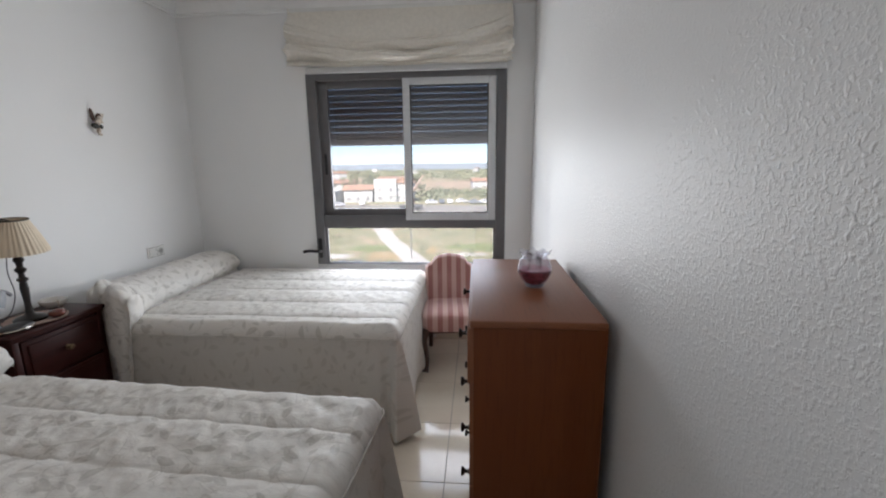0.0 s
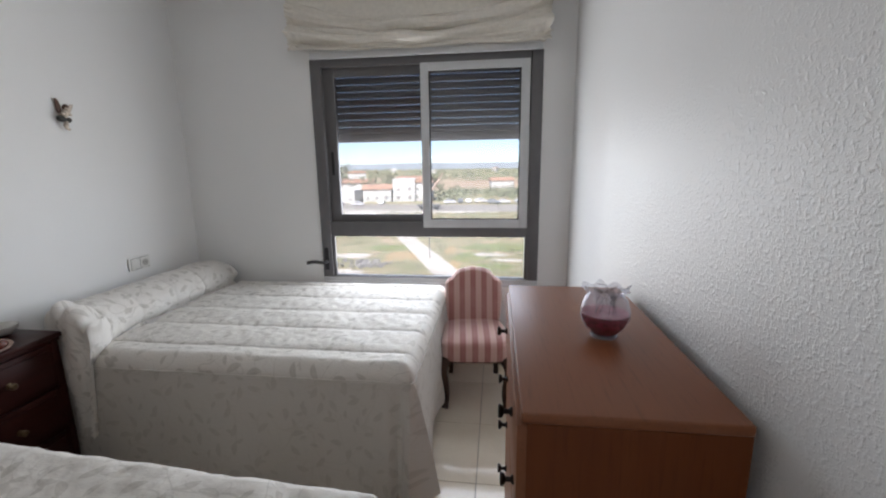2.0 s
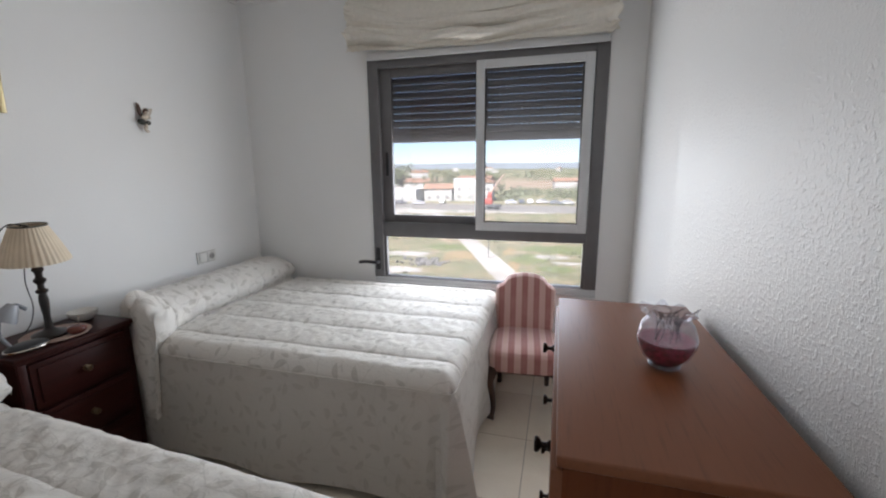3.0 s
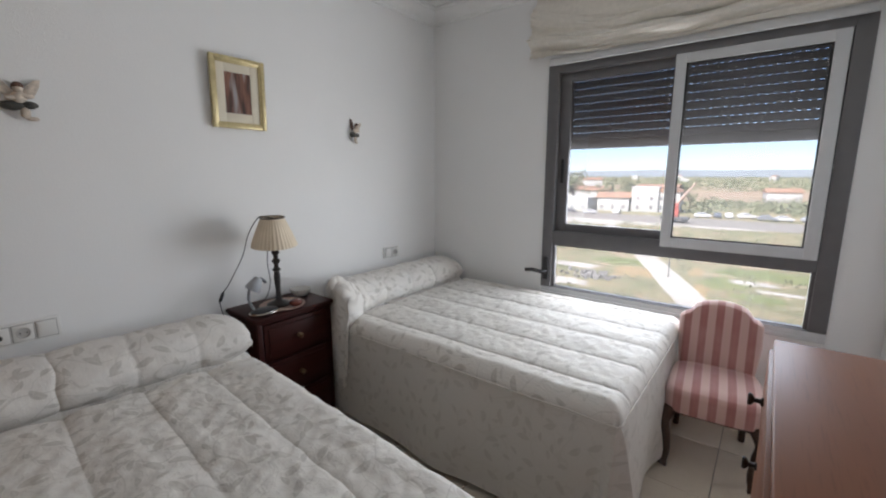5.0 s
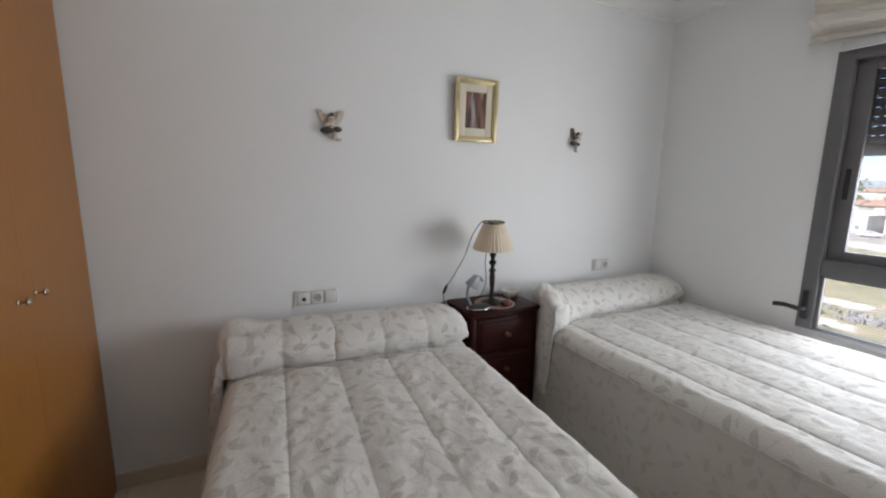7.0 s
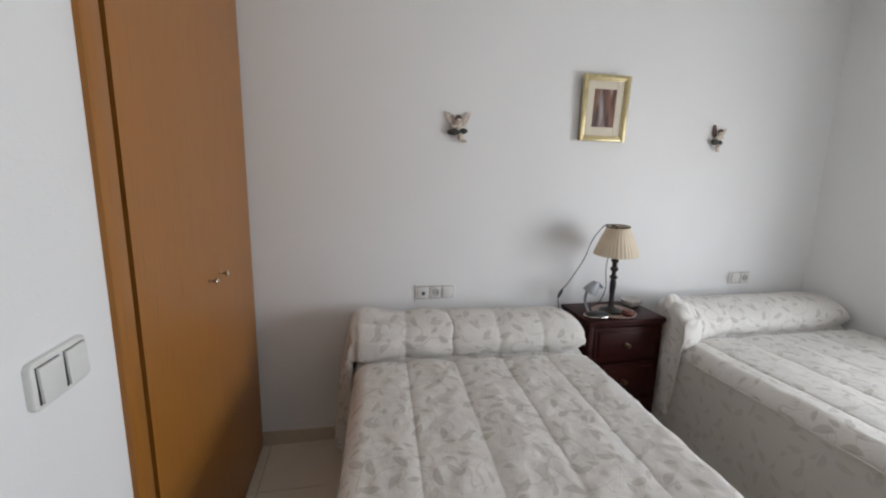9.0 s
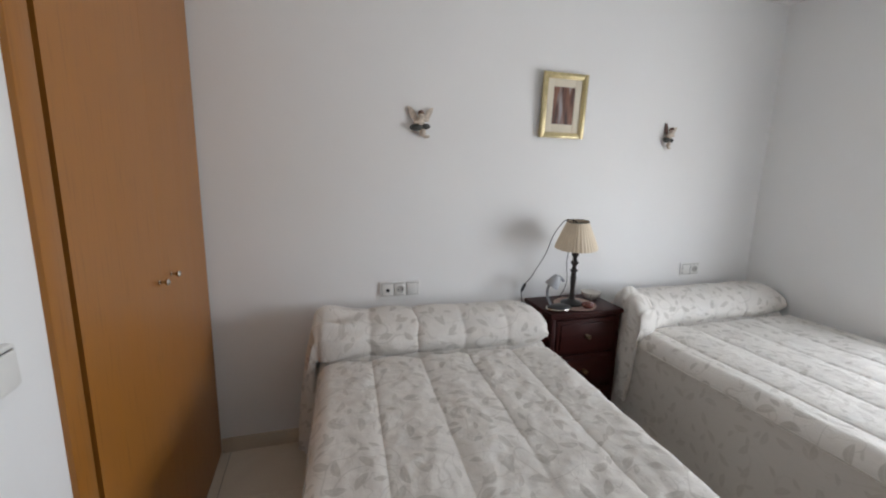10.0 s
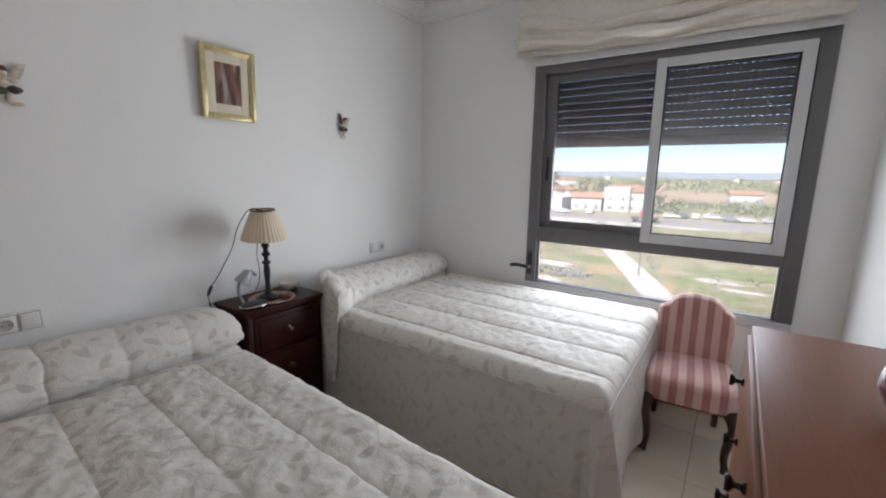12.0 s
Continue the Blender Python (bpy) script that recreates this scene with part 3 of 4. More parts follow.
def lamp():
    x, y = -2.205, 1.720
    l = base("table_lamp", (x, y, NZ + 0.006), "table lamp with turned dark base and pleated cream shade", "lamp")
    prof = [(0.062, 0), (0.062, 0.010), (0.050, 0.018), (0.024, 0.026), (0.016, 0.034), (0.013, 0.06), (0.012, 0.09), (0.015, 0.12), (0.017, 0.155), (0.013, 0.185), (0.021, 0.192), (0.021, 0.200), (0.012, 0.207),
            (0.011, 0.225), (0.020, 0.236), (0.022, 0.245), (0.012, 0.256), (0.013, 0.275), (0.021, 0.286), (0.018, 0.296), (0.010, 0.305), (0.010, 0.345), (0.0, 0.346)]
    part("stem", lathe(prof, 24), LAMPBODY, l)
    lean = pose(0, 0, 0, 2.0, 3.0, 0)
    pl = [(0.113, 0.328), (0.111, 0.340), (0.086, 0.408), (0.058, 0.474), (0.059, 0.478)]
    n = 96

    def pleat(a, k):
        deep = 0.55 + 0.9 * abs(noise_at(math.cos(a) * 2.2, math.sin(a) * 2.2, 3.0))
        return 1 + (0.026 if k < 2 else 0.020 if k < 4 else 0.008) * deep * math.sin(a * 34 + 1.6 * noise_at(math.cos(a) * 3, math.sin(a) * 3, 8.0))
    sh = lathe(pl, n * 2, pleat)
    caps = [f for f in sh.faces if len(f.verts) > 8]
    bmesh.ops.delete(sh, geom=caps, context="FACES_ONLY")
    bmesh.ops.recalc_face_normals(sh, faces=sh.faces)
    bmesh.ops.solidify(sh, geom=sh.faces[:], thickness=0.002)
    s = part("shade", moved(sh, lean), SHADE, l, "pleated cream fabric shade")
    ring = [(0.059 * math.cos(a), 0.059 * math.sin(a), 0.478) for a in (2 * math.pi * k / 40 for k in range(41))]
    part("top_ring", moved(tube(ring, 0.0028, 6), lean), LAMPBODY, s)
    part("shade_holder", moved(join(tube([(-0.058, 0, 0.47), (0.058, 0, 0.47)], 0.002, 6), tube([(0, -0.058, 0.47), (0, 0.058, 0.47)], 0.002, 6), tube([(0, 0, 0.34), (0, 0, 0.47)], 0.009, 8)), lean), BRASS, l)
    cord = curve_points([(0.0, 0.0, 0.47), (-0.025, -0.048, 0.482), (-0.048, -0.075, 0.450), (-0.085, -0.098, 0.38), (-0.108, -0.120, 0.28), (-0.125, -0.160, 0.195), (-0.135, -0.195, 0.130), (-0.150, -0.220, 0.090), (-0.155, -0.240, 0.040)], 7)
    c = part("cord", tube(cord, 0.0024, 6), BLACK, l)
    part("inner_cord", tube(curve_points([(-0.012, -0.03, 0.34), (-0.02, -0.038, 0.24), (-0.014, -0.032, 0.14), (-0.03, -0.045, 0.06), (-0.055, -0.075, 0.012)], 6), 0.0020, 6), BLACK, l, "thin black cord hanging under the shade")
    part("cord_switch", tube([(-0.149, -0.218, 0.092), (-0.150, -0.222, 0.085), (-0.154, -0.236, 0.050), (-0.155, -0.240, 0.042)], [0.004, 0.0085, 0.0085, 0.004], 10), BLACK, c)
    part("plug_lead", tube(curve_points([(-0.155, -0.240, 0.042), (-0.165, -0.225, -0.03), (-0.16, -0.20, -0.2), (-0.165, -0.205, -0.45)], 6), 0.0024, 6), BLACK, c)


lamp()

tray = lathe([(0.0, 0.0), (0.085, 0.0), (0.112, 0.004), (0.118, 0.009), (0.116, 0.011), (0.088, 0.005), (0.0, 0.0045)], 40, lambda a, k: 1 + (0.015 * math.sin(a * 16) if k in (2, 3, 4) else 0))
solo("round_mat", tray, plain("pink_lace", (0.42, 0.30, 0.25), 0.8, var=0.2, scale=60), "pinkish scalloped round mat on the nightstand", "mat", at=(-2.195, 1.735, NZ))


def bowl():
    b = lathe([(0.0, 0.004), (0.022, 0.0), (0.030, 0.004), (0.046, 0.024), (0.049, 0.038), (0.046, 0.0385), (0.042, 0.026), (0.026, 0.009), (0.0, 0.008)], 30)
    solo("bowl", moved(b, Matrix.Diagonal((1.2, 1.2, 1.15, 1))), CERAMIC, "small white ceramic bowl on the nightstand", "bowl", at=(-2.285, 1.905, NZ + 0.0005))


bowl()


def trinket():
    t = base("trinket_dish", (-2.115, 1.765, NZ + 0.011), "small reddish-brown lidded trinket pot with a pin", "trinket")
    part("pot", lathe([(0.0, 0), (0.024, 0.0), (0.033, 0.010), (0.034, 0.018), (0.028, 0.028), (0.012, 0.034), (0.0, 0.035)], 22), plain("oxblood_glaze", (0.13, 0.035, 0.025), 0.25), t)
    part("pin", tube([(0, 0.01, 0.03), (0.002, 0.012, 0.075)], 0.0018, 6), NICKEL, t)
    part("pin_head", tube([(-0.006, 0.012, 0.064), (0.008, 0.012, 0.066)], 0.0022, 6), NICKEL, t)


trinket()


def reading_light():
    g = base("reading_light", (-2.150, 1.605, NZ + 0.001), "small grey bendy reading light with oval base on the nightstand", "lamp")
    g.scale = (1.25, 1.25, 1.3)
    part("foot", moved(lathe([(0.0, 0), (0.042, 0.0), (0.046, 0.006), (0.043, 0.014), (0.030, 0.019), (0.0, 0.020)], 28), Matrix.Diagonal((0.8, 1.25, 1, 1))), BLACK, g, "black oval foot")
    part("rim", tube([(0.0375 * math.cos(a), 0.0585 * math.sin(a), 0.0065) for a in (2 * math.pi * k / 36 for k in range(37))], 0.0032, 6), NICKEL, g, "chrome rim")
    part("neck", tube(curve_points([(-0.02, -0.03, 0.015), (-0.03, -0.045, 0.06), (-0.035, -0.03, 0.11), (-0.03, 0.005, 0.135), (-0.025, 0.03, 0.115)], 6), 0.006, 8), plain("grey_rubber", (0.22, 0.23, 0.25), 0.5), g)
    part("head", moved(lathe([(0.0, 0), (0.014, 0.002), (0.022, 0.02), (0.030, 0.048), (0.031, 0.056), (0.026, 0.056), (0.0, 0.05)], 22), pose(-0.03, 0.005, 0.140, 150, 10, 0)), plain("grey_plastic", (0.36, 0.38, 0.41), 0.35), g)


reading_light()


# ---- dresser and vase ----
DX0, DX1, DY0, DY1, DZ = -0.117, 0.270, 1.157, 1.972, 0.978


def dresser():
    cx, cy = (DX0 + DX1) / 2, (DY0 + DY1) / 2
    d = base("dresser", (cx, cy, 0), "reddish-brown cherry veneer chest of five drawers along the wall", "dresser")
    hx, hy = (DX1 - DX0) / 2, (DY1 - DY0) / 2
    part("side_panel", box(-hx + 0.006, hx, -hy, -hy + 0.022, 0, DZ - 0.0225, 0.002), CHERRYSHADED, d)
    part("side_panel", box(-hx + 0.006, hx, hy - 0.022, hy, 0, DZ - 0.0225, 0.002), CHERRYSHADED, d)
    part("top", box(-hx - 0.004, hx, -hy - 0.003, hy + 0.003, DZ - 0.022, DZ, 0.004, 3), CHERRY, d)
    part("back_panel", box(hx - 0.008, hx - 0.002, -hy + 0.022, hy - 0.022, 0.02, DZ - 0.024), CHERRYSHADED, d)
    part("plinth", box(-hx + 0.02, -hx + 0.04, -hy + 0.022, hy - 0.022, 0, 0.07), CHERRYSHADED, d)
    n, z0 = 5, 0.075
    h = (DZ - 0.026 - z0) / n
    for k in range(n):
        a = z0 + k * h
        first = k == n - 1
        f = box(-hx - (0.012 if first else 0.006), -hx + 0.012, -hy + (0.001 if first else 0.003), hy - (0.001 if first else 0.003), a + 0.003, a + h - 0.003, 0.003)
        dr = part("drawer", f, CHERRY, d)
        for yy in (-0.235, 0.235):
            kn = moved(lathe([(0.011, 0), (0.011, 0.004), (0.006, 0.008), (0.006, 0.018), (0.014, 0.023), (0.016, 0.028), (0.014, 0.032), (0.0, 0.033)], 16), pose(-hx - (0.012 if first else 0.006), yy, a + h * 0.52, 0, -90, 0) @ Matrix.Scale(1.0, 4))
            part("knob", kn, KNOBDARK, dr, "dark bronze knob")


dresser()


def vase():
    v = base("fishbowl_vase", (0.109, 1.524, DZ), "round glass vase half filled with dark red potpourri and dry twigs", "vase")
    prof = [(0.0, 0.004), (0.030, 0.0), (0.033, 0.004), (0.031, 0.010), (0.050, 0.028), (0.0635, 0.056), (0.064, 0.075), (0.056, 0.102), (0.044, 0.118), (0.041, 0.124), (0.056, 0.133), (0.060, 0.1355)]
    g = lathe(prof, 64, lambda a, k: 1 + (0.10 * math.sin(a * 8) + 0.05 * math.sin(a * 5 + 1) if k >= 10 else 0))
    bmesh.ops.delete(g, geom=[f for f in g.faces if len(f.verts) > 8], context="FACES_ONLY")
    for q in g.verts:
        if q.co.z > 0.130:
            a = math.atan2(q.co.y, q.co.x)
            q.co.z += 0.006 * math.sin(a * 8 + 1.2) + 0.003 * math.sin(a * 13)
    bmesh.ops.recalc_face_normals(g, faces=g.faces)
    bmesh.ops.solidify(g, geom=g.faces[:], thickness=0.002)
    part("glass_bowl", g, VASEGLASS, v, "clear glass bowl with a ruffled rim")
    part("foot_ring", lathe([(0.026, 0.0005), (0.036, 0.0005), (0.037, 0.004), (0.033, 0.009), (0.027, 0.010)], 40), VASEGLASS, v, "thick clear glass foot")
    fill = lathe([(0.0, 0.012), (0.034, 0.013), (0.050, 0.030), (0.0600, 0.052), (0.0615, 0.068), (0.03, 0.066), (0.0, 0.060)], 32, lambda a, k: 1 + 0.02 * math.sin(a * 7 + k))
    part("potpourri", fill, plain("red_potpourri", (0.33, 0.045, 0.075), 0.5, var=0.6, scale=90, bump=0.6), v, "dark red filling")
    rn = random.Random(5)
    bark = plain("dry_twig", (0.07, 0.045, 0.045), 0.8)
    for k in range(26):
        a, r = rn.random() * 6.28, 0.010 + 0.026 * rn.random()
        tip = a + rn.uniform(-0.9, 0.9)
        z = 0.112 + 0.020 * rn.random()
        p = [(0.03 * math.cos(a), 0.03 * math.sin(a), 0.066), (0.024 * math.cos(a + 0.3), 0.024 * math.sin(a + 0.3), 0.095), (r * math.cos(a), r * math.sin(a), z), ((r + 0.012) * math.cos(tip), (r + 0.012) * math.sin(tip), z + rn.uniform(0.0, 0.014))]
        part("twig", tube(curve_points(p[1:] if k % 3 else p, 4), 0.0009, 5), bark, v)
    v.scale = (0.93, 0.93, 0.95)


vase()


# ---- chair ----
def chair():
    c = base("chair", (-0.297, 2.93, 0), "low upholstered chair in pink and cream stripes with dark curved legs", "chair")
    c.rotation_euler = (0, 0, radians(5))
    w, y0, y1 = 0.212, -0.235, 0.205

    def seat(u, v):
        a = u * 2 * math.pi
        ca, sa = math.cos(a), math.sin(a)
        k = (abs(ca) ** 5 + abs(sa) ** 5) ** (-1 / 5)
        prof = [(0.0, 0.432), (0.45, 0.430), (0.80, 0.422), (0.93, 0.410), (0.99, 0.392), (1.0, 0.370), (1.0, 0.330), (0.985, 0.300), (0.9, 0.300), (0.0, 0.300)]
        t = v * (len(prof) - 1)
        i = min(int(t), len(prof) - 2)
        q = t - i
        r, z = (prof[i][j] * (1 - q) + prof[i + 1][j] * q for j in (0, 1))
        taper = 1.0 - 0.10 * (k * sa * r + 1) / 2
        return (w * k * ca * r * taper, (y0 + y1) / 2 + (y1 - y0) / 2 * k * sa * r, z + 0.012 * (1 - r) * (v < 0.5))

    def seat_uv(u, v):
        x, y, z = seat(u, v)
        return (x + 0.039, y + z)
    part("seat", sheet(64, 27, seat, seat_uv), STRIPE, c, "padded striped seat")

    out = []
    for i in range(33):
        s = -1 + 2 * i / 32
        q = abs(s)
        if q < 0.56:
            z = 0.757 - 0.022 * (q / 0.56) ** 2
        elif q < 0.80:
            t = (q - 0.56) / 0.24
            z = 0.735 - 0.048 * (t * t * (3 - 2 * t))
        else:
            z = 0.687 - 0.030 * ((q - 0.80) / 0.20) ** 2
        out.append((s * 0.186 * (1.0 if abs(s) < 0.98 else 0.99), z))

    def back(side):
        def f(u, v):
            s = -1 + 2 * u
            i = min(int(u * 32), 31)
            q = u * 32 - i
            zt = out[i][1] * (1 - q) + out[i + 1][1] * q
            x = s * (0.165 + 0.020 * min(1, v * 1.6))
            z = 0.36 + (zt - 0.36) * v
            edge = min(1.0, min(1 - abs(s), (1 - v) * 2.2) / 0.13)
            bulge = math.sqrt(max(0.0, 1 - (1 - edge) ** 2))
            lean = 0.150 + (z - 0.4) * 0.20
            return (x, lean + side * (0.010 + 0.026 * bulge), z)
        return f
    fr = sheet(64, 30, back(-1), lambda u, v: (back(-1)(u, v)[0] + 0.039, v * 0.4))
    bk = sheet(64, 30, back(1), lambda u, v: (back(1)(u, v)[0] + 0.039, v * 0.4))
    bb = join(fr, bk)
    edges = [e for e in bb.edges if e.is_boundary]
    bmesh.ops.bridge_loops(bb, edges=edges)
    part("backrest", bb, STRIPE, c, "arched striped backrest")
    part("seat_rail", box(-0.19, 0.19, y0 + 0.03, y1 - 0.02, 0.278, 0.301, 0.004), LEGWOOD, c)
    for s in (-1, 1):
        p = curve_points([(s * 0.172, y0 + 0.045, 0.30), (s * 0.194, y0 + 0.012, 0.240), (s * 0.180, y0 + 0.030, 0.15), (s * 0.172, y0 + 0.042, 0.07), (s * 0.180, y0 + 0.026, 0.018), (s * 0.186, y0 + 0.012, 0.001)], 5)
        rr = [0.036 - 0.019 * min(1, (i / 15) ** 0.8) + (0.005 if i > 20 else 0) for i in range(len(p))]
        part("leg", tube(p, rr, 10), LEGWOOD, c)
        p = [(s * 0.150, y1 - 0.035, 0.30), (s * 0.152, y1 - 0.02, 0.15), (s * 0.155, y1 + 0.012, 0.001)]
        part("leg", tube(p, [0.021, 0.018, 0.016], 8), LEGWOOD, c)


chair()


# ---- roman blind ----
def blind():
    bx0, bx1 = -1.500, 0.142
    b = base("roman_blind", ((bx0 + bx1) / 2, WY - 0.02, 2.14), "raised cream linen roman blind bunched in soft folds", "blind")
    cx = (bx0 + bx1) / 2

    def cloth(u, v):
        x = bx0 + u * (bx1 - bx0)
        e = abs(2 * u - 1)
        sag = 0.135 * (1 - e ** 2.4)
        if v < 0.35:
            t = v / 0.35
            z = 2.562 - t * (0.105 + sag)
            y = 0.028 + 0.055 * t ** 3 + 0.012 * t * noise_at(x * 2.2, t * 2)
        else:
            t = (v - 0.35) / 0.65
            ph = 2 * math.pi * (2.3 * t + 0.42 * noise_at(x * 1.9, 4.0) * t + 0.22 * noise_at(x * 4.2, t * 1.6, 3.0))
            amp = (0.55 + 0.8 * noise_at(x * 2.3 + 3, t * 1.8, 9.0)) * min(1, 0.4 + t * 1.4)
            hem_z = 2.138 + 0.012 * noise_at(x * 2.5, 7.0)
            z = 2.457 - sag + t * (hem_z - 2.457 + sag) + 0.014 * math.sin(ph) * amp * (1 - t * 0.5)
            y = 0.083 + 0.034 * (1 - math.cos(ph)) * amp - 0.01 * t
            y += 0.016 * noise_at(x * 2.6 + t * 3, t * 9, 2.0) + 0.008 * noise_at(x * 5 - t * 4, t * 19, 5.0)
        end = e ** 12
        frill = max(0.0, v - 0.2)
        y += end * frill * (0.035 * noise_at(v * 26, x * 20, 1.0) + 0.02)
        z += end * frill * 0.045 * noise_at(v * 17, x * 26, 6.0)
        x += e ** 30 * 0.03 * frill * noise_at(v * 21, 5.0) * (1 if u > 0.5 else -1)
        return (x - cx, -y + 0.02, z - 2.14)

    def lining(u, v):
        x, y, z = cloth(u, v)
        return (x, y + 0.004, z - 0.001)
    part("cloth", join(sheet(200, 130, cloth, lambda u, v: (u, v)), sheet(200, 130, lining, lambda u, v: (u, v))), FABRIC, b, "bunched cream linen")
    part("bottom_rail", box(WX0 + 0.02 - cx, WX1 - 0.01 - cx, -0.030, -0.006, -0.035, 0.006, 0.004), SILVER, b)
    part("head_rail", box(bx0 + 0.01 - cx, bx1 - 0.01 - cx, -0.010, 0.018, 0.395, 0.424, 0.003), WHITEPL, b)


blind()


# ---- on the walls ----
def picture():
    y0, y1, z0, z1 = 1.538, 1.815, 1.655, 2.000
    p = base("framed_picture", (LX + 0.012, (y0 + y1) / 2, (z0 + z1) / 2), "small dark painting in a gilt frame with cream mount", "picture")
    w, h = (y1 - y0) / 2, (z1 - z0) / 2
    tilt = pose(0, 0, 0, 0, 2.5, 0) @ pose(0, 0, 0, 0, 0, 90)
    fr = join(frame_bm(-w, w, -h, h, -0.026, -0.004, (0.023,) * 4, 0.004), frame_bm(-w + 0.019, w - 0.019, -h + 0.019, h - 0.019, -0.020, -0.003, (0.012,) * 4, 0.003))
    part("frame", moved(fr, tilt), GOLD, p, "gilt wooden frame")
    part("mount", moved(frame_bm(-w + 0.028, w - 0.028, -h + 0.028, h - 0.028, -0.012, -0.005, (0.044, 0.044, 0.048, 0.044), 0.001), tilt), MOUNT, p)
    s = Nodes("dark_painting")
    q = s.coord()
    band = s.noise(s.mapped(q, (3, 40, 5)), 1.0, 3, 0.5, 0.5)
    c = s.mix(s.ramp(band, 0.35, 0.65), (0.045, 0.022, 0.018), (0.26, 0.12, 0.08))
    c = s.mix(s.ramp(s.noise(s.mapped(q, (2, 22, 3)), 1.0, 2), 0.56, 0.66), c, (0.33, 0.31, 0.31))
    part("painting", moved(box(-w + 0.07, w - 0.07, -0.009, -0.005, -h + 0.07, h - 0.07), tilt), s.done(c, 0.35), p, "dark brown and grey painting")
    part("backing", moved(box(-w + 0.01, w - 0.01, -0.004, -0.001, -h + 0.01, h - 0.01), tilt), LEGWOOD, p)


picture()


def cherub(at, flip, label, dark=False):
    """A small painted plaster wall figure with wings, as one mesh."""
    def blob(x, y, z, rx, ry, rz, m=0):
        bm = bmesh.new()
        bmesh.ops.create_icosphere(bm, subdivisions=2, radius=1.0)
        for v in bm.verts:
            k = 1 + 0.12 * noise_at(v.co.x * 3 + x * 40, v.co.y * 3, v.co.z * 3 + z * 40)
            v.co = (x + v.co.x * rx * k, y + v.co.y * ry * k, z + v.co.z * rz * k)
        for f in bm.faces:
            f.material_index = m
        return bm

    def wing(s):
        bm = prism([(0, 0.0), (s * 0.02, 0.03), (s * 0.045, 0.052), (s * 0.068, 0.056), (s * 0.060, 0.030), (s * 0.046, 0.006), (s * 0.022, -0.010)], 0.008, 0.002)
        return moved(bm, pose(s * 0.006, -0.014, 0.020) @ Matrix.Diagonal((0.82, 1, 1.05, 1)))
    wings = [wing(-1), wing(1)]
    for f in wings[0 if dark else 1].faces if dark else ():
        f.material_index = 1
    bms = wings + [blob(0, -0.024, 0.046, 0.017, 0.017, 0.018, 1), blob(0, -0.027, 0.041, 0.0145, 0.0145, 0.0155, 0),
           blob(0, -0.022, 0.010, 0.020, 0.015, 0.026, 0), blob(-0.02, -0.024, -0.018, 0.034, 0.016, 0.016, 2), blob(0.024, -0.024, -0.012, 0.022, 0.014, 0.014, 2), blob(0.010, -0.026, -0.040, 0.014, 0.012, 0.020, 0),
           blob(0.026, -0.024, -0.058, 0.018, 0.009, 0.008, 0), blob(0.020, -0.030, 0.016, 0.020, 0.008, 0.008, 0), blob(-0.022, -0.030, 0.008, 0.016, 0.008, 0.008, 0)]
    bm = join(*bms)
    bm.transform(pose(0, 0, 0, 0, 0, 90) @ pose(0, 0, 0, 0, flip[1], 0) @ Matrix.Diagonal((flip[0], 1, flip[2], 1)))
    solo("cherub_figure", bm, [plain("painted_plaster", (0.60, 0.52, 0.44), 0.5, var=0.3, scale=60), plain("brown_paint", (0.10, 0.05, 0.035), 0.6), plain("green_black_paint", (0.045, 0.045, 0.04), 0.5, var=0.5, scale=80)],
         label, "figurine", "pair of wall figures", at=at)


cherub((LX + 0.001, 0.862, 1.690), (1.1, 0, 1.06), "small painted winged plaster figure hung above a bed")
cherub((LX + 0.001, 2.430, 1.690), (0.75, 14, 1.0), "small painted winged plaster figure, tilted, near the window", True)


def outlet(y0, y1, z0, z1, kinds, label):
    o = base("wall_outlet", (LX + 0.001, (y0 + y1) / 2, (z0 + z1) / 2), label, "outlet")
    w, h = (y1 - y0) / 2, (z1 - z0) / 2
    part("plate", box(0, 0.010, -w, w, -h, h, 0.004), WHITEPL, o)
    n = len(kinds)
    for i, k in enumerate(kinds):
        c = -w + 0.010 + (2 * w - 0.020) * (i + 0.5) / n
        e = (2 * w - 0.020) / n / 2 - 0.003
        # A flat dark sheet paints the shade round the insert.
        part("gap_shade", box(0.0098, 0.0106, c - e - 0.0016, c + e + 0.0016, -h + 0.0074, h - 0.0074), GAPSHADE, o, "dark sheet painting the shaded gap round the insert")
        m = part("insert", box(0.0107, 0.0130, c - e, c + e, -h + 0.009, h - 0.009, 0.001), WHITEPL, o)
        if k == "socket":
            # Grey darker than the plate puts the recess's shade into the colour.
            part("socket_well", moved(lathe([(0.019, 0), (0.021, 0.001), (0.021, 0.004), (0.018, 0.004), (0.017, 0.0005), (0.0, 0.0005)], 26), pose(0.0131, c, 0, 0, 90, 0)), plain("socket_shade", (0.45, 0.44, 0.42), 0.5), m)
            for d in (-0.0095, 0.0095):
                part("pin_hole", moved(lathe([(0.0028, 0), (0.0028, 0.0008)], 10), pose(0.0138, c + d, 0, 0, 90, 0)), BLACK, m)
        elif k == "aerial":
            part("aerial_hole", moved(lathe([(0.010, 0), (0.010, 0.003), (0.006, 0.004), (0.0, 0.004)], 18), pose(0.0131, c, -0.004, 0, 90, 0)), BLACK, m)
        else:
            part("rocker", moved(box(0, 0.004, -e + 0.004, e - 0.004, -h + 0.014, h - 0.014, 0.0018), pose(0.0131, c, 0, 0, 4, 0)), WHITEPL, m)


outlet(0.652, 0.872, 0.782, 0.864, ("aerial", "socket", "switch"), "white triple plate with aerial, socket and switch above a bed")
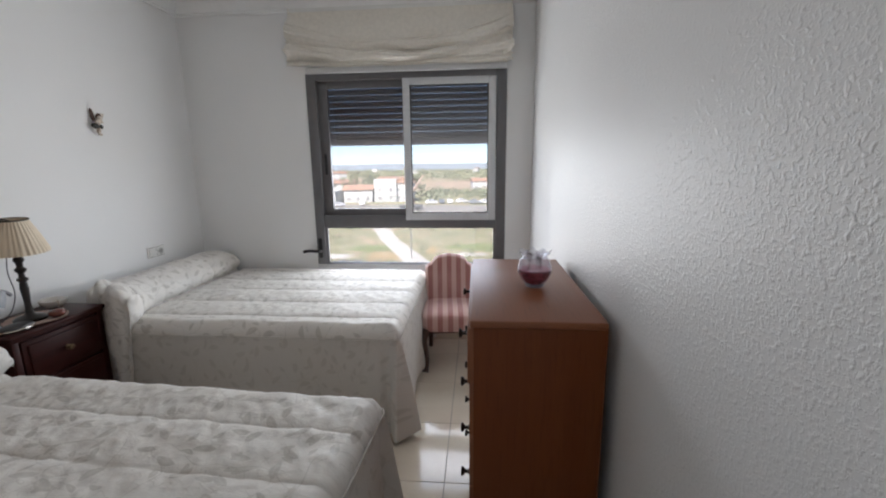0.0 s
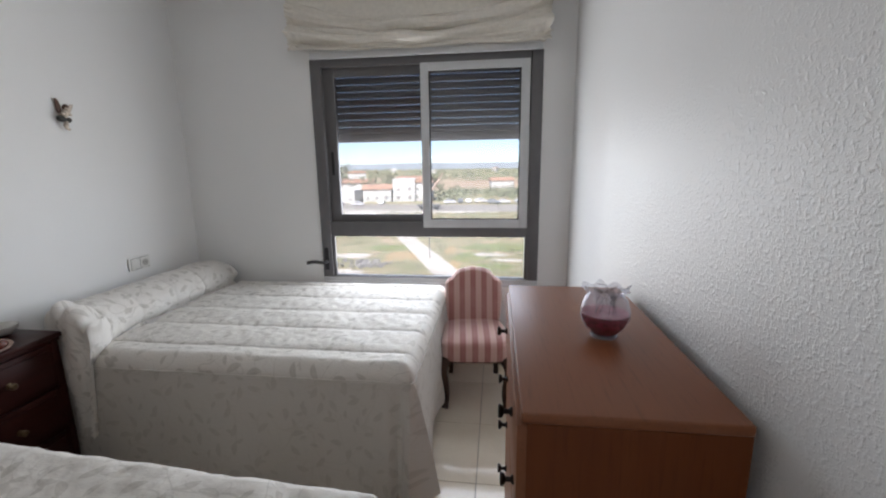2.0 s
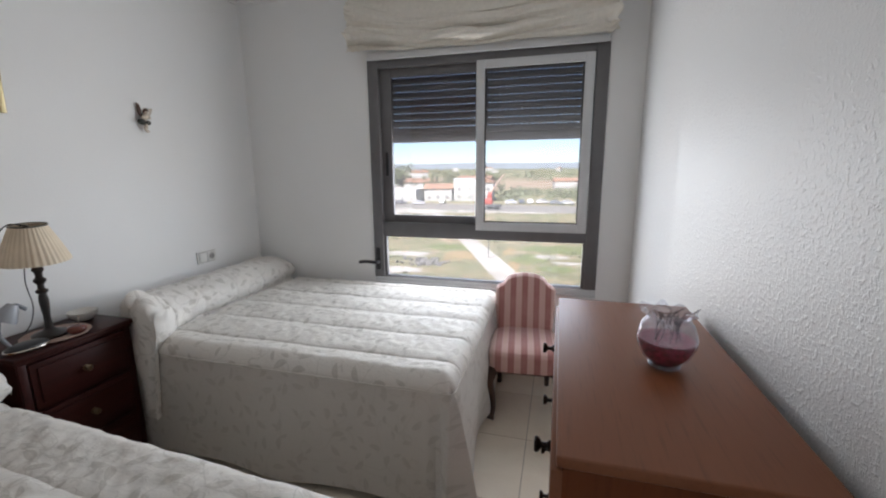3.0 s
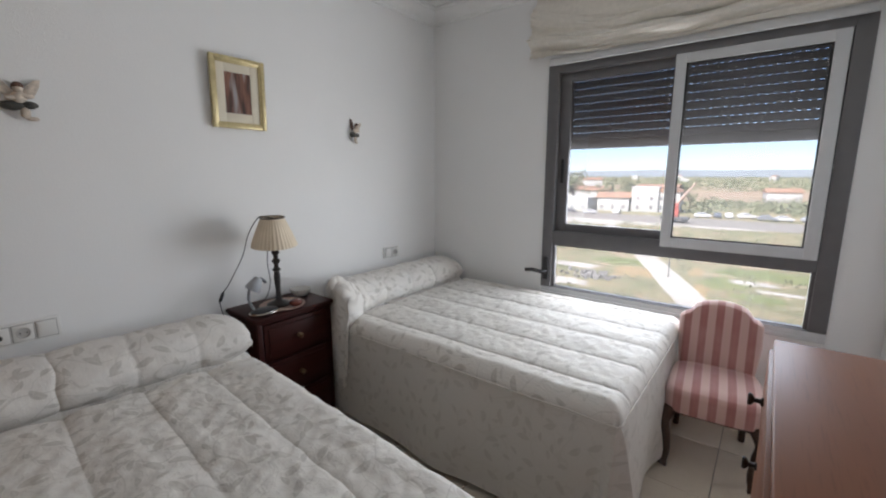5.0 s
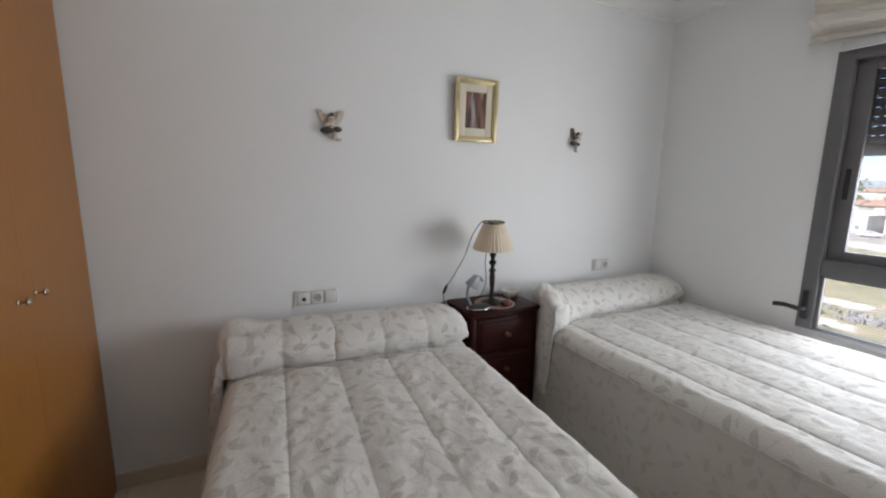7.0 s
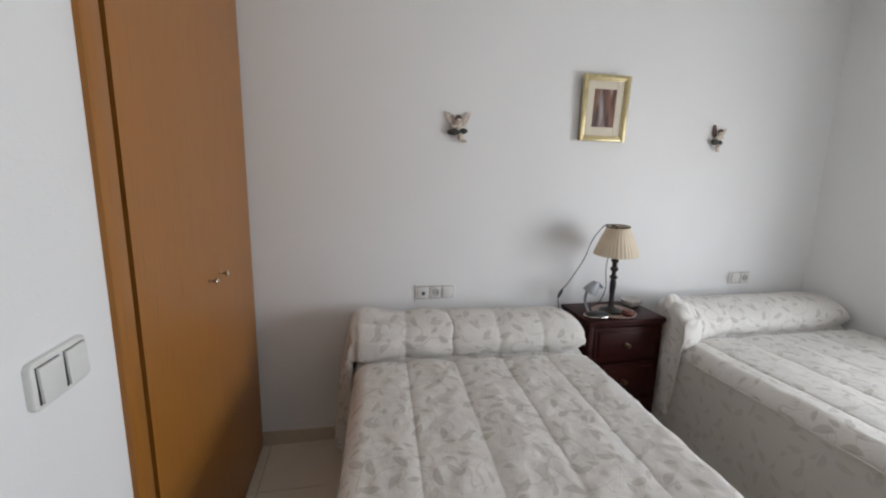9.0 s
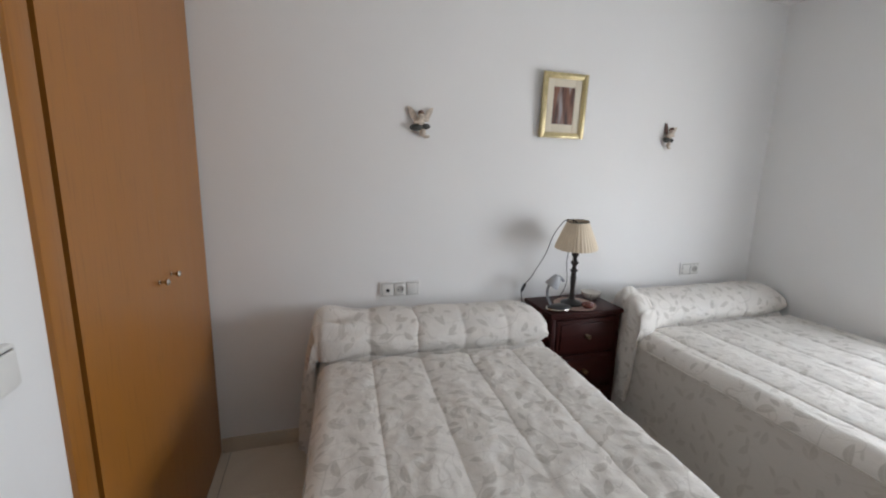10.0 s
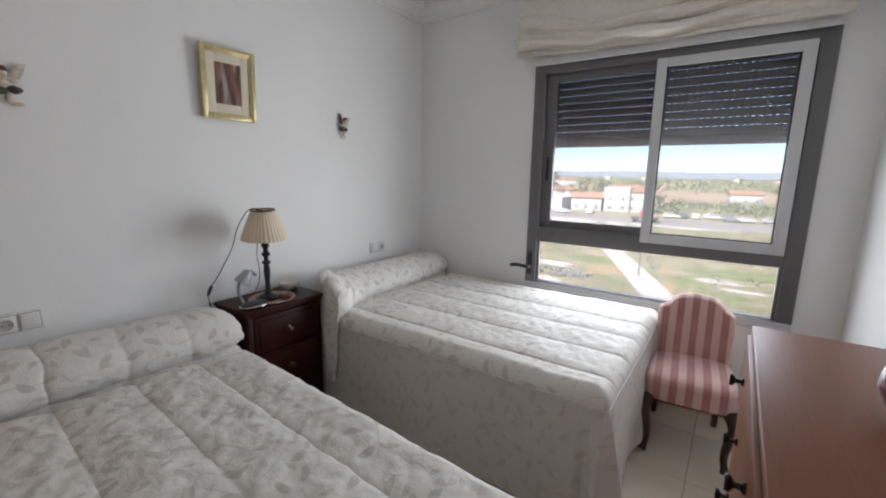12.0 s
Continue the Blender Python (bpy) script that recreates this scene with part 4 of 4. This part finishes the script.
outlet(2.672, 2.826, 0.804, 0.886, ("switch", "socket"), "white double plate with switch and socket above a bed")


def light_switch():
    x0, x1, z0, z1 = -1.077, -0.936, 1.076, 1.158
    s = base("light_switch", ((x0 + x1) / 2, FY, (z0 + z1) / 2), "white double rocker light switch beside the wardrobe", "switch")
    w, h = (x1 - x0) / 2, (z1 - z0) / 2
    plate = box(-w, w, 0.0, 0.011, -h, h)
    bmesh.ops.bevel(plate, geom=[e for e in plate.edges if abs(e.verts[0].co.y - e.verts[1].co.y) > 0.005], offset=0.012, segments=4, profile=0.5, affect="EDGES")
    bmesh.ops.bevel(plate, geom=[e for e in plate.edges if min(e.verts[0].co.y, e.verts[1].co.y) > 0.0105], offset=0.004, segments=3, profile=0.5, affect="EDGES")
    part("plate", plate, WHITEPL, s)
    for d in (-1, 1):
        # A flat dark sheet paints the shade round the rocker.
        part("gap_shade", box(d * 0.0325 - 0.0275, d * 0.0325 + 0.0275, 0.0105, 0.0114, -h + 0.009, h - 0.009), GAPSHADE, s, "dark sheet painting the shaded gap round the rocker")
        part("rocker", moved(box(-0.0262, 0.0262, 0.0, 0.006, -h + 0.0105, h - 0.0105, 0.0022), pose(d * 0.0325, 0.0117, 0, 2)), WHITEPL, s)


light_switch()


# ---- wardrobe ----
def wardrobe():
    w = base("built_in_wardrobe", ((CX0 + CX1) / 2, FY, 0), "built-in wardrobe with honey-coloured wooden double doors", "wardrobe")
    cx = (CX0 + CX1) / 2
    x0, x1 = CX0 - cx, CX1 - cx
    part("jamb", box(x1 - 0.066, x1 + 0.004, -0.10, 0.012, 0, CTOP - 0.06, 0.003), HONEY, w)
    part("jamb", box(x0, x0 + 0.012, -0.10, -0.020, 0, CTOP - 0.06, 0.002), HONEY, w)
    part("head", box(x0, x1 + 0.010, -0.10, 0.012, CTOP - 0.0595, CTOP + 0.01, 0.003), HONEY, w)
    seam = -1.833 - cx
    lft, rgt = x0 + 0.014, x1 - 0.112
    for a, b, k in ((lft, seam - 0.0003, seam - 0.058), (seam + 0.0003, rgt, seam + 0.058)):
        d = part("door", box(a, b, -0.022, -0.001, 0.012, CTOP - 0.063), HONEY, w)
        kn = moved(lathe([(0.008, 0), (0.008, 0.003), (0.0045, 0.006), (0.0045, 0.017), (0.011, 0.022), (0.012, 0.027), (0.007, 0.032), (0.0, 0.033)], 16), pose(k, -0.001, 1.073, -90, 0, 0))
        part("knob", kn, NICKEL, d, "small nickel knob")
    part("carcass", join(box(x0, x1, -0.59, -0.58, 0, CTOP), box(x1 - 0.02, x1, -0.58, -0.101, 0, CTOP), box(x0, x0 + 0.01, -0.58, -0.101, 0, CTOP)), HONEY, w)


wardrobe()


# ---- floor and skirting ----
floor = solo("floor", box(LX - T, RX + T, FY - 0.7, WY + 0.2, -0.14, -0.0065), GROUT, "glossy cream ceramic tile floor with thin dark joints", "floor", kind="structure")
PIT = 0.447
tile_me = finish("tile", box(-PIT / 2 + 0.0014, PIT / 2 - 0.0014, -PIT / 2 + 0.0014, PIT / 2 - 0.0014, -0.006, 0.0, 0.0012, 1), TILE, False)
for i in range(-6, 3):
    for j in range(-8, 3):
        cx, cy = -0.247 + (i + 0.5) * PIT, 2.56 + (j + 0.5) * PIT
        if LX - PIT / 2 < cx < RX + PIT / 2 and FY - PIT / 2 < cy < WY + PIT / 2:
            o = new("tile", tile_me)
            o.parent, o.location = floor, (cx, cy, random.uniform(-0.0004, 0.0))


def skirting(name, x0, x1, y0, y1, along):
    ob = solo(name, box(x0, x1, y0, y1, 0.0, 0.076), GROUT, "beige ceramic skirting along the wall foot", "baseboard", kind="structure")
    n = max(1, round(((x1 - x0) if along == "x" else (y1 - y0)) / PIT))
    for k in range(n):
        g = 0.001
        if along == "x":
            a, b = x0 + (x1 - x0) * k / n, x0 + (x1 - x0) * (k + 1) / n
            bm = box(a + g, b - g, y0 - 0.002, y1 + 0.002, 0.0005, 0.078, 0.0015, 1)
        else:
            a, b = y0 + (y1 - y0) * k / n, y0 + (y1 - y0) * (k + 1) / n
            bm = box(x0 - 0.002, x1 + 0.002, a + g, b - g, 0.0005, 0.078, 0.0015, 1)
        part("skirting_tile", bm, SKIRT, ob)


skirting("baseboard_left", LX, LX + 0.009, FY, WY, "y")
skirting("baseboard_right", RX - 0.009, RX, FY, WY, "y")
skirting("baseboard_window", LX + 0.012, RX - 0.012, WY - 0.009, WY, "x")
skirting("baseboard_door", CX1 + 0.012, RX - 0.012, FY, FY + 0.009, "x")

# ---- outside ----
GZ = -11.0
GRASS = land("dry_scrub", ((0.18, 0.19, 0.09), (0.34, 0.28, 0.17), (0.155, 0.172, 0.080), (0.33, 0.29, 0.19)), 0.16, 0.8, (0.40, 0.31, 0.21))
FIELD = land("brown_field", ((0.33, 0.235, 0.165), (0.29, 0.21, 0.145), (0.25, 0.21, 0.13), (0.34, 0.25, 0.18)), 0.012)
OCHRE = land("ochre_grass", ((0.36, 0.25, 0.14), (0.32, 0.24, 0.12), (0.25, 0.22, 0.10), (0.38, 0.28, 0.16)), 0.5)
GREEN = land("green_grass", ((0.14, 0.185, 0.06), (0.19, 0.205, 0.075), (0.12, 0.155, 0.055), (0.22, 0.21, 0.10)), 0.3)
STONE = plain("broken_concrete", (0.18, 0.172, 0.165), 0.9, var=0.35, scale=3.0, bump=0.4)
DIRT = land("pale_dirt", ((0.45, 0.425, 0.385), (0.38, 0.355, 0.315), (0.48, 0.455, 0.415), (0.34, 0.32, 0.285)), 0.08, 0.2)
ASPH = land("worn_asphalt", ((0.215, 0.20, 0.18), (0.24, 0.225, 0.20), (0.195, 0.18, 0.165), (0.25, 0.235, 0.215)), 0.06, 0.1)
LIME = plain("limewash", (0.46, 0.45, 0.43), 0.9, scale=0.6, bump=0.1)
ROOFT = plain("terracotta_roof", (0.29, 0.175, 0.12), 0.9, var=0.3, scale=1.2, bump=0.4)
DARKWIN = plain("dark_window", (0.17, 0.175, 0.18), 0.2, scale=2)
LEAFG = plain("foliage", (0.17, 0.185, 0.11), 0.9, var=0.45, scale=0.7)
# Haze of distance is put into this blue-grey base colour.
FARG = plain("far_haze_land", (0.22, 0.25, 0.27), 1.0, var=0.25, scale=0.02)
BARK = plain("bark", (0.09, 0.065, 0.045), 0.9, scale=3)


def ground():
    bm = bmesh.new()
    vs = [bm.verts.new(p) for p in ((-4500, -4500, GZ), (4500, -4500, GZ), (4500, 4500, GZ), (-4500, 4500, GZ))]
    bm.faces.new(vs)
    solo("ground", bm, GRASS, "dry green and straw-coloured scrub land", "ground", kind="structure")


ground()
solo("wall_building", box(LX - T, RX + T, FY - 0.75, WY + 0.25, GZ, -0.142), LIME, "plain rendered storeys under the room", "wall", kind="structure")


def strip(name, pts, wid, dz, mat, label, category):
    """A road of uneven width along points."""
    pts = curve_points(pts, 8)
    bm = bmesh.new()
    prev = None
    for i, p in enumerate(pts):
        d = (pts[min(i + 1, len(pts) - 1)] - pts[max(i - 1, 0)]).normalized()
        n = Vector((-d.y, d.x, 0))
        w = wid * (0.5 + 0.06 * noise_at(i * 0.7, wid))
        a, b = bm.verts.new(p + n * w + Vector((0, 0, dz))), bm.verts.new(p - n * w + Vector((0, 0, dz)))
        if prev:
            bm.faces.new((prev[0], a, b, prev[1]))
        prev = (a, b)
    solo(name, bm, mat, label, category, kind="structure")


strip("dirt_path", [(2, 30, GZ), (-2.5, 40, GZ), (-5.8, 47.5, GZ), (-10.5, 59, GZ), (-15.5, 71, GZ), (-21, 86, GZ), (-30, 104, GZ), (-38, 116, GZ)], 3.2, 0.03, DIRT, "pale dirt track across the waste ground", "path")
strip("road", [(-170, 138, GZ), (-80, 130, GZ), (-20, 126, GZ), (40, 124, GZ), (160, 128, GZ)], 19.0, 0.05, ASPH, "grey asphalt road with parked cars", "road")


def patch(cx, cy, rx, ry, mat, label, seed, dz):
    bm = bmesh.new()
    vs = []
    for i in range(140):
        a = 2 * math.pi * i / 140
        c, d = math.cos(a), math.sin(a)
        k = 1 + 0.35 * noise_at(c * 1.4, d * 1.4, seed) + 0.30 * noise_at(c * 4, d * 4, seed + 3) + 0.22 * noise_at(c * 11, d * 11, seed + 6)
        vs.append(bm.verts.new((cx + rx * k * math.cos(a), cy + ry * k * math.sin(a), GZ + dz)))
    bm.faces.new(vs)
    solo("ground_patch", bm, mat, label, "ground", "ground patches", kind="structure")


patch(25, 292, 120, 78, FIELD, "reddish-brown ploughed field", 1.0, 0.02)
patch(-13.2, 57.0, 2.4, 3.4, OCHRE, "patch of rust-coloured dry grass beside the track", 7.0, 0.012)
patch(-5.4, 50.5, 0.9, 4.0, OCHRE, "strip of rust-coloured dry grass beside the track", 8.0, 0.014)
patch(-7.0, 61.0, 0.8, 3.0, OCHRE, "strip of rust-coloured dry grass beside the track", 9.0, 0.016)
patch(-1.0, 58.4, 2.6, 1.0, DIRT, "bare sandy patch among the grass", 10.0, 0.022)
patch(1.5, 55.0, 2.2, 0.7, DIRT, "bare sandy patch among the grass", 11.0, 0.024)
patch(-19.5, 47.2, 3.4, 1.7, DIRT, "bare sandy patch beside the rubble", 12.0, 0.018)
patch(-21.0, 56.5, 3.6, 1.6, DIRT, "bare sandy patch among the grass", 13.0, 0.019)
patch(1.0, 64.0, 6.0, 3.2, GREEN, "patch of fresh green grass", 14.0, 0.008)
patch(-3.6, 56.5, 2.4, 3.0, GREEN, "patch of fresh green grass", 15.0, 0.009)
patch(-0.3, 51.5, 2.4, 1.8, GREEN, "patch of fresh green grass", 16.0, 0.010)
patch(-16.5, 62.5, 3.6, 2.4, GREEN, "patch of fresh green grass", 17.0, 0.011)


def rubble():
    """A heap of broken concrete on the waste ground."""
    rn = random.Random(21)
    bms = []
    for _ in range(70):
        bm = bmesh.new()
        bmesh.ops.create_icosphere(bm, subdivisions=1, radius=1.0)
        k = rn.uniform(0.14, 0.42)
        m = pose(rn.gauss(0, 1.6), rn.gauss(0, 0.9), k * 0.3, rn.uniform(0, 90), rn.uniform(0, 90), rn.uniform(0, 360)) @ Matrix.Diagonal((k * 1.5, k, k * 0.55, 1))
        for q in bm.verts:
            q.co *= rn.uniform(0.75, 1.15)
        bms.append(moved(bm, m))
    solo("rubble", join(*bms), STONE, "heap of grey broken concrete on the waste ground", "rubble", kind="stuff", at=(-16.8, 51.3, GZ))


rubble()
patch(-90, 420, 120, 50, FIELD, "brown ploughed field", 2.0, 0.03)
patch(-60, 120, 60, 14, DIRT, "pale gravel yard before the houses", 5.0, 0.035)


def scrub():
    """Low bushes and tufts of the waste ground."""
    rn = random.Random(11)
    verts, faces = [], []

    def clump(x, y, size, n):
        for _ in range(n):
            p = Vector((x + rn.gauss(0, size * 0.45), y + rn.gauss(0, size * 0.45), GZ + abs(rn.gauss(0.1, size * 0.32))))
            s = size * rn.uniform(0.10, 0.22)
            i = len(verts)
            for _k in range(3):
                verts.append(p + Vector((rn.uniform(-s, s), rn.uniform(-s, s), rn.uniform(-s, s))))
            faces.append((i, i + 1, i + 2))
    for _ in range(420):
        x, y = rn.uniform(-45, 25), rn.uniform(42, 114)
        t = (y - 47.5) / (71 - 47.5)
        if abs(x - (-5.8 - 9.7 * t)) < 2.6:
            continue
        clump(x, y, rn.uniform(0.4, 1.3), 26)
    for _ in range(330):
        clump(rn.uniform(-25, 70), rn.uniform(150, 212), rn.uniform(2.0, 4.5), 34)
    for _ in range(3600):
        far = rn.uniform(330, 1500)
        clump(rn.uniform(-0.95, 0.45) * far, far, rn.uniform(4, 9), 18)
    me = bpy.data.meshes.new("scrub")
    me.from_pydata(verts, [], faces)
    me.materials.append(LEAFG)
    tagged(new("scrub", me), "low green bushes scattered over the waste ground", "shrubs", kind="stuff")


scrub()


def house(x, y, w, d, h, turn, label, red=True, ridge=1.8):
    o = base("house", (x, y, GZ), label, "house", "white houses across the road")
    o.rotation_euler = (0, 0, radians(turn))
    part("wall", box(-w / 2, w / 2, -d / 2, d / 2, 0, h, 0.05), LIME, o)
    if red:
        e = 0.4
        rf = moved(prism([(-w / 2 - e, h - 0.05), (w / 2 + e, h - 0.05), (w / 2 + e, h + 0.15), (0, h + ridge), (-w / 2 - e, h + 0.15)], d + 2 * e), pose(0, -d / 2 - e, 0.06))
        if w > d:
            rf = moved(prism([(-d / 2 - e, h - 0.05), (d / 2 + e, h - 0.05), (d / 2 + e, h + 0.15), (0, h + ridge), (-d / 2 - e, h + 0.15)], w + 2 * e), pose(0, 0, 0.06, 0, 0, 90) @ pose(0, -w / 2 - e, 0))
        part("roof", rf, ROOFT, o, "terracotta tile roof")
    else:
        part("roof", box(-w / 2 - 0.1, w / 2 + 0.1, -d / 2 - 0.1, d / 2 + 0.1, h, h + 0.5, 0.05), LIME, o, "flat roof with parapet")
    n = max(2, int(w / 3.2))
    for s in range(int(h / 2.9)):
        for i in range(n):
            cx = -w / 2 + w * (i + 0.5) / n
            wi = part("window", box(cx - 0.4, cx + 0.4, -d / 2 - 0.04, -d / 2 + 0.02, 1.0 + s * 2.9, 2.0 + s * 2.9), DARKWIN, o)
            part("sill", box(cx - 0.5, cx + 0.5, -d / 2 - 0.12, -d / 2 - 0.045, 0.93 + s * 2.9, 1.0 + s * 2.9), LIME, wi)


house(-33.5, 152, 8, 8, 7.6, 6, "two-storey white rendered house with flat roof", False)
house(-27.0, 154, 7, 9, 6.6, 4, "two-storey white house with terracotta roof", True, 2.2)
house(-43, 150, 10, 8, 4.4, 8, "low white house with terracotta roof")
house(-56, 146, 15, 9, 4.0, -6, "long low white house with pale roof", False)
house(-72, 150, 12, 9, 4.6, 5, "low white house with terracotta roof")
house(-92, 158, 14, 10, 6.4, -8, "white house with terracotta roof")
house(-62, 185, 14, 10, 5.4, 10, "white house with terracotta roof")
house(-40, 205, 16, 10, 6.0, -5, "white house with terracotta roof")
house(-88, 215, 18, 11, 6.2, 4, "white house with terracotta roof")
house(2.5, 232, 12, 8, 4.2, 12, "small white farmhouse with terracotta roof")
rn = random.Random(3)
for k in range(46):
    yy = rn.uniform(300, 1000)
    house((rn.uniform(-0.95, -0.28) if yy < 620 else rn.uniform(-0.95, 0.2)) * yy, yy, rn.uniform(9, 20), rn.uniform(8, 12), rn.uniform(3.5, 8), rn.uniform(-30, 30), "distant white house among trees", rn.random() < 0.7, 2.0)


def tree(x, y, h, seed, label):
    t = base("tree", (x, y, GZ), label, "tree", "trees round the houses")
    rn = random.Random(seed)
    tr = join(tube([(0, 0, 0), (0.1, 0.05, h * 0.25), (0.0, 0.1, h * 0.5)], [h * 0.035, h * 0.028, h * 0.015], 7),
              *[tube([(0, 0, h * 0.3), (h * 0.15 * math.cos(a), h * 0.15 * math.sin(a), h * 0.5), (h * 0.24 * math.cos(a), h * 0.24 * math.sin(a), h * 0.62)], [h * 0.014, h * 0.01, h * 0.005], 5) for a in (0.3, 2.3, 4.4)])
    part("trunk", tr, BARK, t)
    verts, faces = [], []
    for _ in range(13):
        c = Vector((rn.gauss(0, h * 0.17), rn.gauss(0, h * 0.17), h * rn.uniform(0.42, 0.86)))
        r = h * rn.uniform(0.09, 0.17)
        for _k in range(46):
            d = Vector((rn.gauss(0, 1), rn.gauss(0, 1), rn.gauss(0, 1))).normalized() * r * rn.uniform(0.6, 1.05)
            s = h * 0.045
            i = len(verts)
            verts.extend(c + d + Vector((rn.uniform(-s, s), rn.uniform(-s, s), rn.uniform(-s, s))) for _j in range(3))
            faces.append((i, i + 1, i + 2))
    me = bpy.data.meshes.new("crown")
    me.from_pydata(verts, [], faces)
    me.materials.append(LEAFG)
    o = new("crown", me)
    o.parent = t


for k, (x, y, h) in enumerate(((-61, 158, 14.5), (-67, 160, 15), (-70, 166, 14), (-50, 160, 7), (-46, 172, 8), (-38, 168, 7), (-80, 172, 13), (-55, 175, 9), (-24, 176, 6), (-100, 150, 11), (-75, 195, 10), (-34, 230, 9), (-64, 250, 10), (-110, 240, 12))):
    tree(x, y, h, k + 20, "leafy green tree among the white houses")


def car(x, y, turn, color, label):
    c = base("parked_car", (x, y, GZ + 0.06), label, "car", "cars parked by the road")
    c.rotation_euler = (0, 0, radians(turn))
    m = plain("car_paint", color, 0.25, 0.0, 0.03)
    out = [(-2.1, 0.35), (2.1, 0.35), (2.12, 0.75), (1.9, 0.88), (1.15, 0.95), (0.6, 1.42), (-0.9, 1.46), (-1.75, 0.98), (-2.08, 0.9)]
    part("body", moved(prism(out, 1.7, 0.05), pose(0, -0.85, 0)), m, c)
    part("side_glass", moved(prism([(-1.5, 1.0), (0.95, 1.0), (0.5, 1.36), (-0.85, 1.39)], 1.72), pose(0, -0.86, 0)), DARKWIN, c)
    for a in (-1.3, 1.3):
        for s in (-0.84, 0.68):
            part("wheel", moved(lathe([(0.31, 0), (0.31, 0.16), (0.2, 0.17), (0.0, 0.16)], 14), pose(a, s + 0.16, 0.31, 90)), BLACK, c)


for k, (x, y, a, col) in enumerate(((-15.5, 139, 8, (0.55, 0.56, 0.58)), (-12.2, 141, 100, (0.10, 0.11, 0.13)), (-9.5, 141.5, 96, (0.62, 0.62, 0.62)), (-5.5, 143, 20, (0.60, 0.60, 0.60)), (-1.0, 139, 4, (0.20, 0.21, 0.23)), (2.5, 139.5, 8, (0.55, 0.55, 0.55)),
                                    (-45, 132, 10, (0.5, 0.5, 0.52)), (-52, 133, 12, (0.15, 0.15, 0.17)), (-38, 136, 95, (0.6, 0.6, 0.6)), (8, 141, 12, (0.35, 0.36, 0.38)))):
    car(x, y, a, col, "small hatchback parked beside the road" if k % 2 else "small light hatchback parked beside the road")


def crane():
    c = base("mobile_crane", (-19.6, 121, GZ + 0.06), "red mobile crane with raised lattice boom", "crane")
    red = plain("crane_red", (0.40, 0.09, 0.07), 0.6)
    part("chassis", box(-3.2, 3.2, -1.2, 1.2, 0.7, 1.5, 0.05), plain("crane_grey", (0.1, 0.1, 0.1), 0.6), c)
    part("cab", join(box(-1.2, 0.9, -1.0, 1.0, 1.51, 3.2, 0.15), box(-0.5, 0.7, -0.6, 0.6, 3.1, 4.9, 0.12)), red, c)
    part("boom", tube([(0.2, 0, 4.6), (2.3, 0, 7.6), (4.1, 0, 10.2)], [0.42, 0.32, 0.22], 6), plain("boom_orange", (0.42, 0.30, 0.24), 0.5), c)
    for a in (-2.2, 0.0, 2.2):
        for s in (-1.25, 0.85):
            part("wheel", moved(lathe([(0.5, 0), (0.5, 0.4), (0.3, 0.42), (0.0, 0.4)], 14), pose(a, s + 0.4, 0.5, 90)), BLACK, c)


crane()


def lamp_post(x, y):
    p = base("street_lamp", (x, y, GZ), "slim grey street lamp post beside the track", "street lamp")
    part("pole", tube([(0, 0, 0), (0, 0, 4.5)], [0.09, 0.06], 8), ALU, p)
    part("head", box(-0.14, 0.14, -0.35, 0.1, 4.5, 4.62, 0.03), ALU, p)


lamp_post(-9.2, 56)


def hills():
    verts, faces = [], []
    n = 90
    for i in range(n + 1):
        x = -3200 + 5200 * i / n
        h = 14 + 9 * (0.5 + 0.5 * noise_at(x * 0.0022, 3.0)) + 3 * noise_at(x * 0.012, 8.0)
        verts += [(x, 1500, GZ), (x, 2300, GZ + h), (x, 3600, GZ + h * 1.9)]
        if i:
            a = 3 * (i - 1)
            faces += [(a, a + 3, a + 4, a + 1), (a + 1, a + 4, a + 5, a + 2)]
    me = bpy.data.meshes.new("hills")
    me.from_pydata(verts, [], faces)
    me.materials.append(FARG)
    me.shade_smooth()
    tagged(new("backdrop", me), "low hazy blue-green hills at the horizon", "backdrop", kind="structure")


hills()
